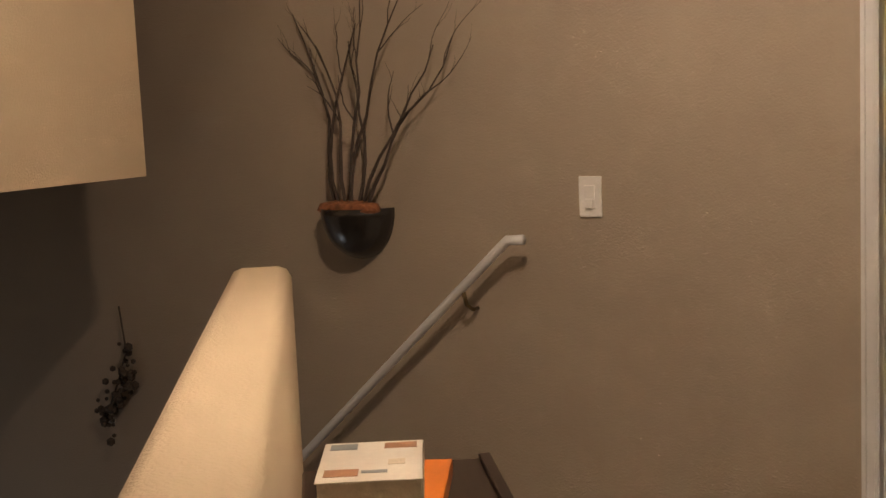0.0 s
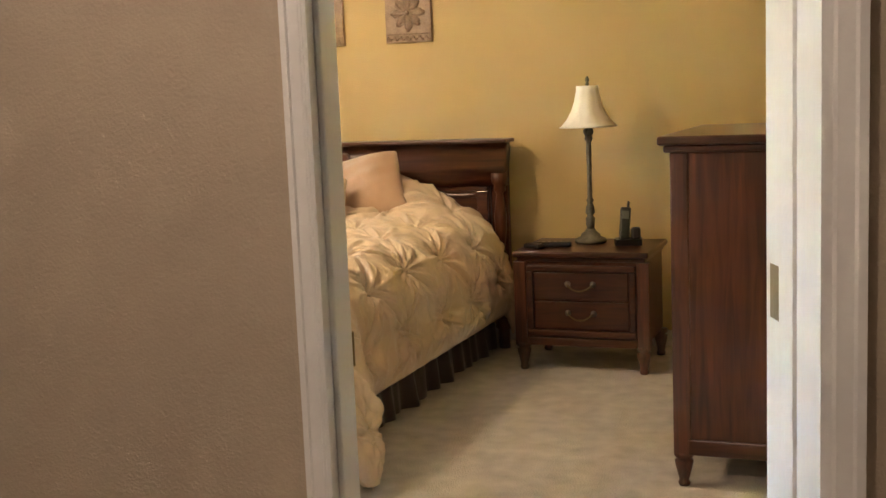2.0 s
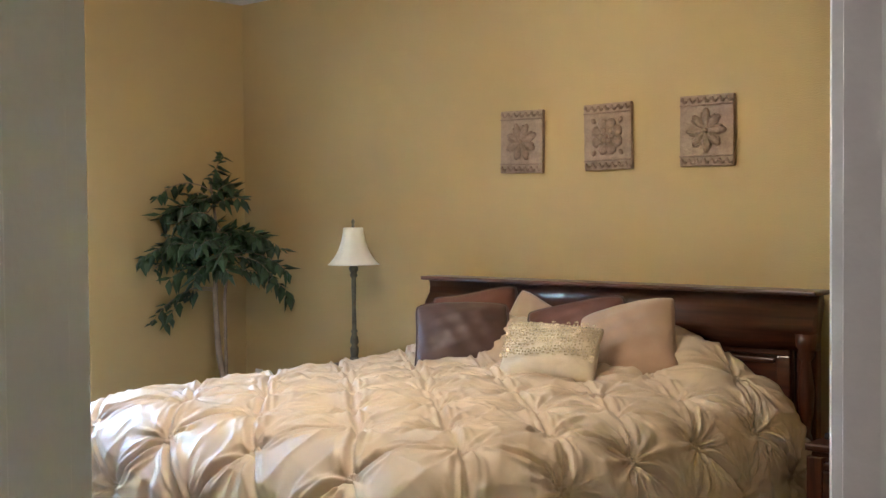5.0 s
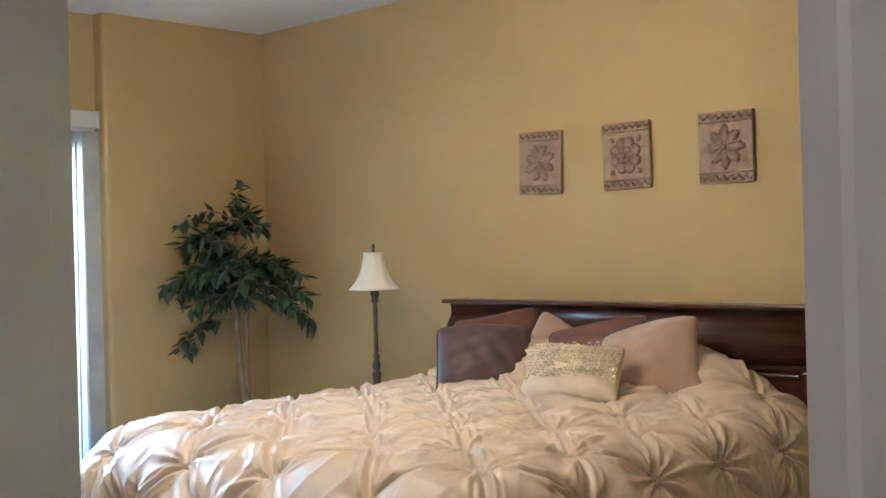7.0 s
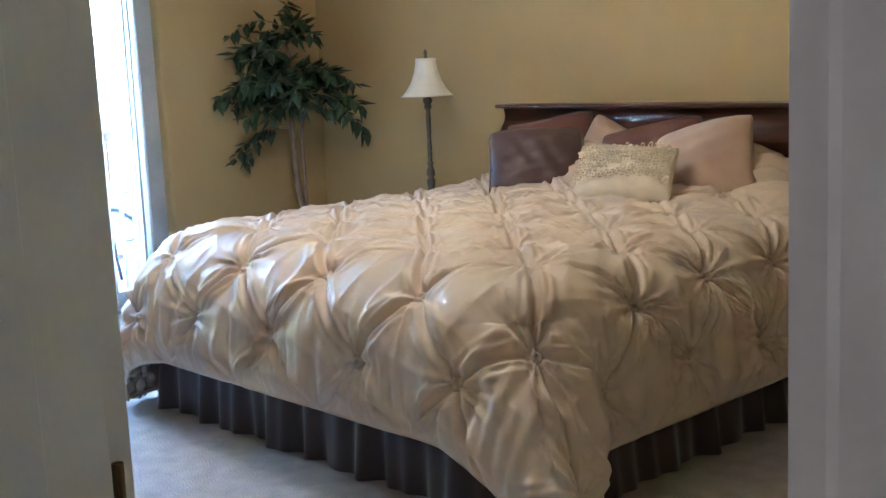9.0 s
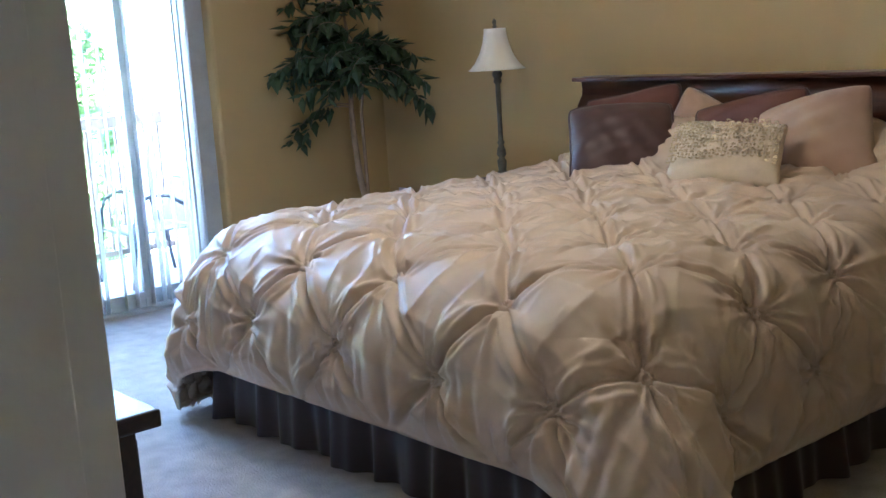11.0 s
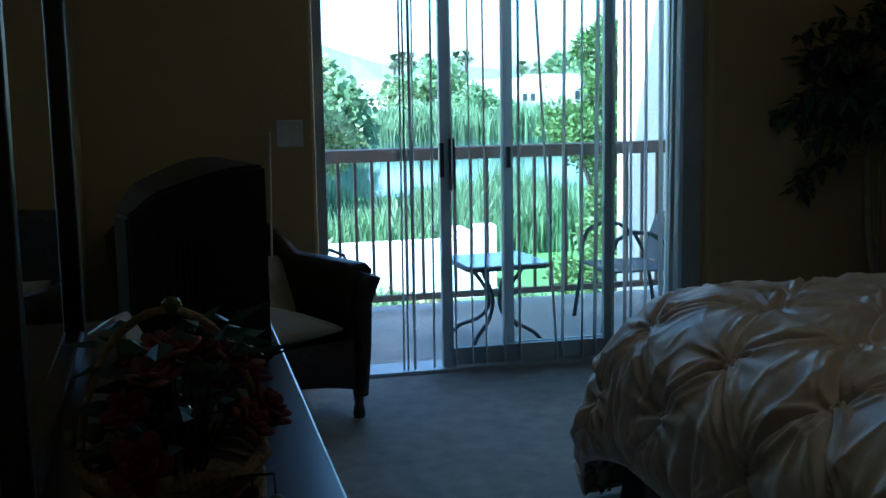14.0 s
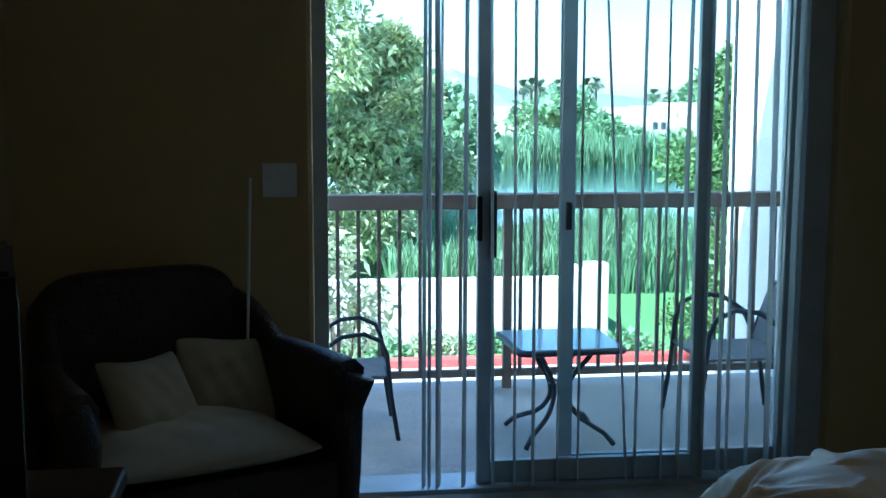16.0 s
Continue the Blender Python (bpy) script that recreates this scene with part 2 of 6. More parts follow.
def grid_mesh(name, fn, nu, nv, material, closed=False, thick=0.0):
    """A smooth sheet from fn(u, v), u and v from 0 to 1."""
    verts = [fn(i / (nu - 1), j / (nv - 1)) for j in range(nv) for i in range(nu)]
    faces = [(j * nu + i, j * nu + i + 1, (j + 1) * nu + i + 1, (j + 1) * nu + i) for j in range(nv - 1) for i in range(nu - 1)]
    me = bpy.data.meshes.new(name)
    me.from_pydata([tuple(v) for v in verts], [], faces)
    me.materials.append(material)
    for p in me.polygons:
        p.use_smooth = True
    ob = new(name, me)
    if thick:
        s = ob.modifiers.new("thick", "SOLIDIFY")
        s.thickness = thick
    return ob


def structure(name, bm, material, label, category, smooth=False):
    return tagged(obj(name, bm, material, smooth), label, category, "", "structure")


# ---- structure: bedroom, hall, stairwell ----
XW, YN, YS, XE, CEIL = -5.55, 7.10, 3.085, 0.12, 2.77
DX, DY, DT = -0.677, 3.078, radians(12.0)
DOOR_W, DOOR_H, DOOR_D, SPLAY = 0.740, 2.04, 0.255, 0.051
DOOR_DL = 0.215


def dp(u, v):
    return (DX + u * math.cos(DT) - v * math.sin(DT), DY + u * math.sin(DT) + v * math.cos(DT))


structure("floor", box(-5.9, 1.9, 3.05, 7.3, -0.12, 0.0), M_CARPET, "beige cut-pile carpet on the bedroom floor", "carpet")
structure("floor_hall", prism([(-1.75, 2.93), (-1.75, 2.10), (-0.55, 0.62), (-0.55, -2.0), (1.9, -2.0), (1.9, 3.05), (-1.0, 3.05)], -0.12, -0.001), M_CARPET, "beige carpet on the upstairs hall floor", "carpet")
structure("ceiling", box(-6.0, 1.95, 2.9, 7.3, CEIL, CEIL + 0.12), M_CEIL, "flat white painted bedroom ceiling", "ceiling")
structure("ceiling_hall", box(-6.4, 1.95, -2.1, 2.9, CEIL, CEIL + 0.12), M_CEIL, "flat white painted hall ceiling", "ceiling")
structure("wall_north", box(-6.0, 0.3, YN, YN + 0.15, -0.05, CEIL), M_YELLOW, "ochre painted wall behind the bed", "wall")
structure("wall_east", box(XE, XE + 0.15, 3.22, YN, -0.05, CEIL), M_YELLOW, "ochre painted wall behind the tall chest", "wall")

# window wall with a rounded reveal round the sliding door
WY0, WY1, WZ = 4.08, 5.97, 2.09
bm = prism([(XW, YN), (XW, WY1 + 0.02), (XW - 0.006, WY1 + 0.006), (XW - 0.02, WY1), (XW - 0.22, WY1), (XW - 0.22, YN)], -0.05, CEIL)
add_prism(bm, [(XW, YS - 0.1), (XW, WY0 - 0.02), (XW - 0.006, WY0 - 0.006), (XW - 0.02, WY0), (XW - 0.22, WY0), (XW - 0.22, YS - 0.1)], -0.05, CEIL)
add_box(bm, XW - 0.22, XW - 0.10, WY0, WY1, WZ, CEIL)
structure("wall_west", bm, M_YELLOW, "ochre wall with a rounded recess for the sliding door", "wall")

bm = prism([(-6.4, 2.89), (-1.25, 2.89), dp(-0.05, -0.202), dp(-0.02, -0.202), dp(-0.02, -0.012), dp(-0.78, -0.012), (-1.46, YS - 0.006), (-6.4, YS - 0.006)], -3.0, CEIL)
structure("wall_south", bm, M_BROWN, "taupe painted wall beside the stairs", "wall")
structure("wall_south_lining", box(XW, -1.46, YS - 0.006, YS, 0, CEIL), M_YELLOW, "ochre painted wall behind the dresser", "wall")
structure("wall_door_side", prism([dp(DOOR_W + SPLAY + 0.02, -0.242), (1.8, 3.345), (1.8, 3.7), (XE + 0.02, 3.42), dp(DOOR_W + 0.02, -0.012)], 0, CEIL), M_BROWN, "taupe painted wall beside the bedroom door", "wall")
structure("wall_door_head", prism([dp(-0.02, -0.202), dp(DOOR_W + SPLAY + 0.02, -0.242), dp(DOOR_W + 0.02, -0.012), dp(-0.02, -0.012)], DOOR_H + 0.02, CEIL), M_BROWN, "taupe wall over the bedroom door", "wall")
# unseen, added against outdoor light leaking in below the hall floor
structure("wall_lower", box(-0.72, 1.8, 2.92, 3.04, -3.0, -0.121), M_BROWN, "unseen wall added under the hall to keep outdoor light out", "wall")
# carried down below the floor to close the same light leak
structure("wall_hall_east", box(1.8, 1.95, -2.1, 3.7, -3.0, CEIL), M_BROWN, "taupe painted hall wall", "wall")
structure("wall_hall_back", box(-6.4, 1.95, -2.15, -2.0, -3.0, CEIL), M_BROWN, "taupe painted hall wall", "wall")
structure("wall_stair_end", box(-6.55, -6.4, -2.1, 3.1, -3.0, CEIL), M_CREAM, "cream painted stairwell end wall", "wall")
structure("floor_lower", box(-6.5, -0.6, -2.1, 2.95, -3.1, -2.85), M_CARPET, "beige carpet of the lower floor", "carpet")

# stairs going down along the taupe wall
for k in range(8):
    structure("stair_step", box(-1.75 - 0.26 * (k + 1), -1.75 - 0.26 * k + 0.02, 2.0, 2.885, -0.19 * (k + 1) - 0.2, -0.19 * (k + 1)), M_CARPET, "carpeted stair step going down", "stair")
# half wall with a rounded cap
hx, hy = -0.69, 0.724
cx, cy = -1.905, 2.015
bm = bmesh.new()
sec = [(-0.078, -3.0), (-0.078, 1.02), (-0.066, 1.042), (-0.045, 1.05), (0.045, 1.05), (0.066, 1.042), (0.078, 1.02), (0.078, -3.0)]
rings = []
for s in (-2.6, -0.012, 0.0):
    k = 0.9 if s == 0.0 else 1.0
    rings.append([bm.verts.new((cx + hx * s + o * k * hy, cy + hy * s - o * k * hx, z - (0.012 if s == 0.0 and z > 0 else 0))) for o, z in sec])
for a, b in zip(rings, rings[1:]):
    for i in range(len(sec) - 1):
        bm.faces.new((a[i], a[i + 1], b[i + 1], b[i]))
bm.faces.new(rings[0])
bm.faces.new(rings[-1][::-1])
bmesh.ops.recalc_face_normals(bm, faces=bm.faces[:])
structure("wall_half", bm, M_CREAM, "cream painted half wall with a rounded top", "half wall", True)
# dropped bulkhead over the lower stairs
structure("bulkhead", prism([(-2.84, 2.42), (-2.62, 1.72), (-6.3, -0.4), (-6.3, 2.42)], 1.255, CEIL - 0.002), M_CREAM, "cream painted bulkhead over the stairs", "bulkhead")

# baseboards
structure("baseboard", box(-4.9, XE, YN - 0.014, YN, 0, 0.085, 0.003), M_TRIM, "white painted baseboard behind the bed", "baseboard")
structure("baseboard_west", box(XW, XW + 0.014, WY1 + 0.02, YN - 0.014, 0, 0.085, 0.003), M_TRIM, "white painted baseboard by the ficus", "baseboard")
structure("baseboard_south", box(XW, -1.46, YS, YS + 0.014, 0, 0.085, 0.003), M_TRIM, "white painted baseboard behind the dresser", "baseboard")
structure("baseboard_east", box(XE - 0.014, XE, 3.45, YN - 0.014, 0, 0.085, 0.003), M_TRIM, "white painted baseboard behind the chest", "baseboard")

# bedroom door: frame, casing, stops and the open leaf
door = thing("door_1", pose(DX, DY, 0, 0, 0, 12.0), "white painted bedroom doorway with its door open", "door", "", "structure")
part("jamb", box(-0.02, 0, -DOOR_DL, 0, 0, DOOR_H, 0.002), M_TRIM, door)
part("jamb", prism([(DOOR_W, 0), (DOOR_W + SPLAY, -DOOR_D), (DOOR_W + SPLAY + 0.02, -DOOR_D), (DOOR_W + 0.02, 0)], 0, DOOR_H), M_TRIM, door)
part("head_jamb", prism([(-0.02, 0), (-0.02, -DOOR_DL), (DOOR_W + SPLAY + 0.02, -DOOR_D), (DOOR_W + 0.02, 0)], DOOR_H, DOOR_H + 0.02), M_TRIM, door)
part("door_stop", box(0.0, 0.012, -0.15, -0.085, 0, DOOR_H, 0.003), M_TRIM, door)
part("door_stop", prism([(DOOR_W + 0.022, -0.085), (DOOR_W + 0.010, -0.087), (DOOR_W + 0.024, -0.149), (DOOR_W + 0.036, -0.152)], 0, DOOR_H), M_TRIM, door)


def casing_bm(u_in, u_out, v_wall, depth, z1):
    prof = [(0, 0), (0, 0.45), (0.08, 0.55), (0.2, 0.6), (0.3, 0.72), (0.7, 0.78), (0.78, 1.0), (1.0, 1.0), (1.0, 0)]
    return prism([(u_in + (u_out - u_in) * p, v_wall + depth * q) for p, q in prof], 0, z1)


part("casing", casing_bm(0.006, -0.036, -DOOR_DL + 0.012, -0.018, DOOR_H + 0.07), M_TRIM, door)
part("casing", casing_bm(DOOR_W + SPLAY + 0.004, DOOR_W + SPLAY + 0.066, -DOOR_D + 0.012, -0.020, DOOR_H + 0.07), M_TRIM, door)
part("casing_head", prism([(-0.004, -DOOR_DL - 0.006), (DOOR_W + SPLAY + 0.004, -DOOR_D - 0.006), (DOOR_W + SPLAY + 0.004, -DOOR_D + 0.012), (-0.004, -DOOR_DL + 0.012)], DOOR_H + 0.006, DOOR_H + 0.07), M_TRIM, door)
part("casing", casing_bm(DOOR_W + 0.006, DOOR_W + 0.066, -0.012, 0.014, DOOR_H + 0.07), M_TRIM, door)
part("strike_plate", prism([(DOOR_W + 0.008, -0.024), (DOOR_W + 0.003, -0.024), (DOOR_W + 0.015, -0.082), (DOOR_W + 0.020, -0.082)], 0.962, 1.055), M_BRASS, door, "dark brass strike plate")
for hz in (0.22, 0.90, 1.80):
    part("hinge", tube([(-0.006, 0.012, hz - 0.032), (-0.006, 0.012, hz + 0.032)], 0.0065, 10), M_BRASS, door, "dark brass hinge")
la = radians(180)
leaf_m = Matrix.Translation((-0.006, 0.002, 0)) @ Matrix.Rotation(la, 4, "Z")
bm = box(0.006, DOOR_W - 0.004, -0.035, 0.0, 0.012, DOOR_H - 0.004, 0.002)
for a, b in ((0.1, 0.92), (1.05, 1.88)):
    for c, d in ((0.11, 0.33), (0.41, 0.63)):
        add_box(bm, c, d, -0.0385, -0.034, a, b, 0.0025)
        add_box(bm, c, d, -0.001, 0.0035, a, b, 0.0025)
bmesh.ops.transform(bm, matrix=leaf_m, verts=bm.verts[:])
part("leaf", bm, M_TRIM, door, "white panelled door leaf standing open")
bm = lathe([(0.026, 0), (0.026, 0.006), (0.011, 0.012), (0.011, 0.03), (0.024, 0.04), (0.027, 0.052), (0.02, 0.064)], 16)
bmesh.ops.transform(bm, matrix=leaf_m @ Matrix.Translation((DOOR_W - 0.065, -0.035, 0.98)) @ Matrix.Rotation(radians(90), 4, "X"), verts=bm.verts[:])
part("door_knob", bm, M_BRASS, door, "dark brass door knob", True)

# ---- bedroom furniture ----


def turned_leg(h, r, bm=None, at=(0, 0, 0)):
    prof = [(0.6 * r, 0), (0.72 * r, 0.1 * h), (0.55 * r, 0.16 * h), (1.0 * r, 0.62 * h), (1.08 * r, 0.74 * h), (0.75 * r, 0.8 * h), (1.1 * r, 0.86 * h), (1.1 * r, h)]
    return add_lathe(bm or bmesh.new(), prof, 14, at)


# bed: sleigh headboard, posts, mattress, comforter, skirt
BX0, BX1, BY0, BY1 = -3.72, -1.70, 4.86, 6.98
HX0, HX1 = -3.763, -1.642
bed = thing("bed", pose(0, 0, 0), "king bed with cherry wood sleigh headboard, champagne comforter and brown skirt", "bed")
roll = [(0.0, 0.86), (0.0, 0.90), (-0.012, 0.935), (-0.012, 0.955), (0.004, 0.985), (0.03, 1.02), (0.035, 1.05), (0.028, 1.08), (0.02, 1.092), (0.075, 1.10), (0.105, 1.085), (0.115, 1.05), (0.10, 1.0), (0.085, 0.95), (0.08, 0.86)]
bm = bmesh.new()
ring = [[bm.verts.new((x, 6.945 + 0.0 - 0.06 + y, z)) for y, z in roll] for x in (HX0, HX1)]
n = len(roll)
for i in range(n):
    bm.faces.new((ring[0][i], ring[0][(i + 1) % n], ring[1][(i + 1) % n], ring[1][i]))
bm.faces.new(ring[0])
bm.faces.new(ring[1][::-1])
bmesh.ops.recalc_face_normals(bm, faces=bm.faces[:])
part("headboard_roll", bm, M_WOOD, bed, "", True)
part("headboard_cap", box(HX0 - 0.02, HX1 + 0.02, 6.865, 7.015, 1.086, 1.106, 0.006), M_WOOD, bed)
part("headboard_panel", box(HX0 + 0.09, HX1 - 0.09, 6.915, 6.945, 0.30, 0.875), M_WOOD, bed)
bm = bmesh.new()
for x0, x1, z0, z1 in ((HX0 + 0.10, HX1 - 0.10, 0.835, 0.87), (HX0 + 0.10, HX0 + 0.16, 0.3, 0.835), (HX1 - 0.16, HX1 - 0.10, 0.3, 0.835)):
    add_box(bm, x0, x1, 6.895, 6.917, z0, z1, 0.006)
add_box(bm, HX0 + 0.175, HX1 - 0.175, 6.903, 6.917, 0.80, 0.82, 0.005)
part("panel_moulding", bm, M_WOOD, bed)
for px in (HX0 + 0.045, HX1 - 0.045):
    part("headboard_stile", box(px - 0.045, px + 0.045, 6.93, 6.97, 0.1, 0.88, 0.004), M_WOODZ, bed)
    prof = [(0.03, 0), (0.03, 0.1), (0.04, 0.11), (0.04, 0.42), (0.022, 0.44), (0.036, 0.47), (0.03, 0.5), (0.018, 0.53), (0.03, 0.62), (0.034, 0.7), (0.024, 0.78), (0.018, 0.82), (0.034, 0.84), (0.03, 0.865), (0.04, 0.88), (0.045, 0.93)]
    part("headboard_post", lathe(prof, 18, (px + (0.012 if px > -2.7 else -0.012), 6.90, 0)), M_WOODZ, bed, "", True)
part("mattress", box(BX0 + 0.06, BX1 - 0.06, BY0 + 0.08, 6.90, 0.30, 0.62, 0.05), M_SHADE, bed)
part("bed_frame", box(BX0 + 0.05, BX1 - 0.05, BY0 + 0.06, 6.91, 0.12, 0.30, 0.01), M_DARKWOOD, bed)
for fx in (BX0 + 0.15, BX1 - 0.15):
    for fy in (BY0 + 0.2, 6.8):
        part("bed_foot", box(fx - 0.03, fx + 0.03, fy - 0.03, fy + 0.03, 0, 0.12, 0.004), M_DARKWOOD, bed)


def skirt_side(p0, p1, nrm, seed):
    """A gathered strip of taffeta from the mattress to the carpet."""
    rnd = random.Random(seed)
    p0, p1, nrm = Vector(p0), Vector(p1), Vector(nrm)
    L = (p1 - p0).length
    ph = [rnd.uniform(0, 6.28) for _ in range(5)]

    def fn(u, v):
        s = u * L
        w = 0.8 * math.sin(s * 33 + ph[0] + 2.2 * math.sin(s * 6.1 + ph[1])) + 0.4 * math.sin(s * 59 + ph[2] + v) + 0.5 * math.sin(s * 15 + ph[3] + 0.6 * v)
        f = (1 - v) ** 0.8
        q = p0 + (p1 - p0) * u + nrm * (0.012 + f * (0.022 * w + 0.03))
        return (q.x, q.y, 0.004 + v * 0.34)

    return grid_mesh("bed_skirt", fn, int(L / 0.008), 12, M_SKIRT)


for a, b, nn, sd in (((BX0 - 0.03, BY0 - 0.02, 0), (BX1 - 0.05, BY0 - 0.02, 0), (0, -1, 0), 1), ((BX1 - 0.055, BY0 - 0.02, 0), (BX1 - 0.055, 6.88, 0), (1, 0, 0), 2), ((BX0 - 0.03, 6.88, 0), (BX0 - 0.03, BY0 - 0.02, 0), (-1, 0, 0), 3)):
    ob = skirt_side(a, b, nn, sd)
    ob.parent = bed
    ob["label"] = "gathered dark brown bed skirt"

# comforter: a quilted sheet laid over the bed, pinched at a lattice of gathers
COL, ROW = 0.468, 0.205


def eased(s, length, most, n_=80):
    """Reach and fall of cloth that bends over an edge along the given arc length."""
    q = np.linspace(0, 1, n_)
    bend = most * q * q * (3 - 2 * q)
    step = length / (n_ - 1)
    r = np.concatenate([[0], np.cumsum(np.cos((bend[1:] + bend[:-1]) / 2)) * step])
    f = np.concatenate([[0], np.cumsum(np.sin((bend[1:] + bend[:-1]) / 2)) * step])
    rest = np.maximum(s - length, 0)
    at = np.clip(s / length, 0, 1)
    return np.interp(at, q, r) + rest * math.cos(most), np.interp(at, q, f) + rest * math.sin(most)


def comforter():
    xl, xr, yf, yh = -3.47, -1.99, 5.065, 6.90
    top = 0.712
    u0, u1 = xl - 0.95, xr + 0.74
    v0, v1 = yf - 0.705, yh
    nu, nv = 520, 470
    U, V = np.meshgrid(np.linspace(u0, u1, nu), np.linspace(v0, v1, nv))
    left = U < (xl + xr) / 2
    eu = np.maximum(xl - U, 0) + np.maximum(U - xr, 0)
    ev = np.maximum(yf - V, 0)
    er = np.sqrt(eu ** 2 + ev ** 2)
    safe = np.maximum(er, 1e-6)
    mid = 2 * eu * ev / (safe * safe)
    reach, fall = eased(er, 0.57, 1.50)
    # the foot corners swing out as cones
    reach = reach + 0.20 * mid ** 2 * np.clip((er - 0.35) / 0.6, 0, 1)
    fall = fall - 0.05 * mid ** 2 * np.clip((er - 0.35) / 0.6, 0, 1)
    # the window side hangs lower and bulges outward
    share = np.where(left, eu / (eu + ev + 1e-6), 0)
    share = share * share * (3 - 2 * share)
    rw, fw = eased(er, 0.80, 1.66)
    reach = reach * (1 - share) + rw * share
    fall = fall * (1 - share) + fw * share
    X = np.clip(U, xl, xr) + np.where(left, -1, 1) * reach * eu / safe
    Y = np.maximum(V, yf) - reach * ev / safe
    X = X + np.where(left, 0, 0.15) * mid ** 2 * np.clip((er - 0.35) / 0.5, 0, 1)
    Z = top - fall
    cu = np.clip((U - xl) / (xr - xl), -0.3, 1.3)
    Z = Z + 0.035 * np.clip(1 - (2 * cu - 1) ** 2, 0, 1) * np.clip((V - yf) / 0.35, 0, 1)
    # raised by the sleeping pillows towards the head
    raise_p = 1 / (1 + np.exp(-(V - 6.52) / 0.06))
    side = 1 / (1 + np.exp(-(0.80 - np.abs(U + 2.72)) * 12))
    Z = Z + 0.165 * raise_p * side * (1 - 0.12 * np.cos(2 * math.pi * (U + 2.72) / 0.95))
    Z = Z - 0.13 * np.clip((V - 6.76) / 0.14, 0, 1) ** 2

    def row(j):
        return 5.05 + (j - 1) * ROW if j >= 1 else 4.80 + j * 0.235

    P = [(-2.595 + (i + 0.5 * (j % 2)) * COL, row(j)) for j in range(-2, 11) for i in range(-5, 5)]
    P = [(pu + (0.05 if pv < 4.7 else 0.0) + 0.018 * math.sin(7 * pu + 5 * pv), pv + 0.014 * math.sin(9 * pu - 4 * pv)) for pu, pv in P]
    rnd = random.Random(4)
    H = np.zeros_like(U)
    near = np.full_like(U, 9.0)
    for pu, pv in P:
        a, b = U - pu, V - pv
        r = np.sqrt(a * a + b * b)
        near = np.minimum(near, r)
        ph = np.arctan2(b, a)
        o1, o2, o3 = rnd.uniform(0, 6.28), rnd.uniform(0, 6.28), rnd.uniform(0, 6.28)
        # pleats run out from the gather and die away between the puffs
        warp = ph + 0.25 * np.sin(2 * ph + o3) + 0.5 * r * math.sin(o2)
        k = rnd.choice((9, 10, 11, 12))
        rib = 2 * (0.5 + 0.5 * np.cos(k * warp + o1)) ** 1.6 - 0.75
        H += 0.0140 * rib * (r / (r + 0.03)) * np.exp(-(r / 0.125) ** 1.5)
        rib = np.cos(rnd.choice((14, 15, 17)) * warp + o2)
        H += 0.0095 * rib * (r / (r + 0.02)) * np.exp(-(r / 0.075) ** 1.5)
    puff = 0.050 * (1 - np.exp(-(near / 0.085) ** 1.2))
    # long tucks that join neighbouring gathers along both diagonals
    for i, (pu, pv) in enumerate(P):
        for qu, qv in P[i + 1:]:
            du, dv = qu - pu, qv - pv
            ln = math.hypot(du, dv)
            if not (0.2 < ln < 0.40 and abs(du) > 0.15 and abs(dv) > 0.12):
                continue
            t = ((U - pu) * du + (V - pv) * dv) / (ln * ln)
            w = ((U - pu) * dv - (V - pv) * du) / ln
            bow = rnd.uniform(-0.012, 0.012)
            on = np.clip(t * (1 - t) * 7, 0, 1) * np.exp(-np.maximum(np.abs(t - 0.5) - 0.5, 0) * 40)
            d = w - bow * np.sin(math.pi * np.clip(t, 0, 1))
            depth = rnd.uniform(0.55, 1.0)
            puff = puff - on * depth * 0.026 * np.exp(-(d / 0.013) ** 2)
            H += on * depth * (0.011 * np.exp(-((d - 0.020) / 0.009) ** 2) + 0.009 * np.exp(-((d + 0.022) / 0.010) ** 2) + 0.006 * np.exp(-((d - 0.047) / 0.008) ** 2) + 0.005 * np.exp(-((d + 0.050) / 0.009) ** 2))
    # narrow standing folds down the columns of the flat top
    q = (U + 2.595) / (COL / 2)
    dist = (q - np.round(q)) * COL / 2 + 0.011 * np.sin(V * 11 + 4 * np.round(q))
    flat = np.clip(1 - fall / 0.12, 0, 1) * np.clip((6.45 - V) / 0.2, 0, 1)
    H += flat * 0.015 * np.exp(-(dist / 0.009) ** 2) * np.clip(np.sin(V * 30.6 + 2.1 * np.round(q)) - 0.1, 0, 1)
    # soft drawn creases across the puffs
    for q in range(7):
        a = rnd.uniform(-0.5, 0.5) + (0 if q % 2 else 1.3)
        k = rnd.uniform(20, 36)
        warp = 1.8 * np.sin(3.1 * U + 2.3 * V + q) + 1.2 * np.sin(5.3 * V - 4.1 * U + 2 * q)
        gate = np.clip(np.sin(2.9 * U * (1 + 0.1 * q) + 3.7 * V + q * 1.7), 0, 1)
        H += 0.0060 * gate * (1 - np.abs(np.sin(k * 0.5 * (U * math.cos(a) + V * math.sin(a)) + warp))) ** 3
    # hanging folds between the gathers on the drops
    hang = np.clip((fall - 0.10) / 0.25, 0, 1)
    along = np.where(ev > eu, U, V)
    H += hang * (0.008 * np.sin(along * 27 + 2.2 * np.sin(along * 6.7)) + 0.005 * np.sin(along * 51 + 1) + 0.0045 * np.sin(along * 96 + 3 * np.sin(along * 11 + 4 * V)))
    H += puff
    # the hem is thin and turned over a cord
    hem = np.minimum(np.minimum(U - u0, u1 - U), V - v0)
    H *= np.clip(hem / 0.09, 0.05, 1) ** 0.7
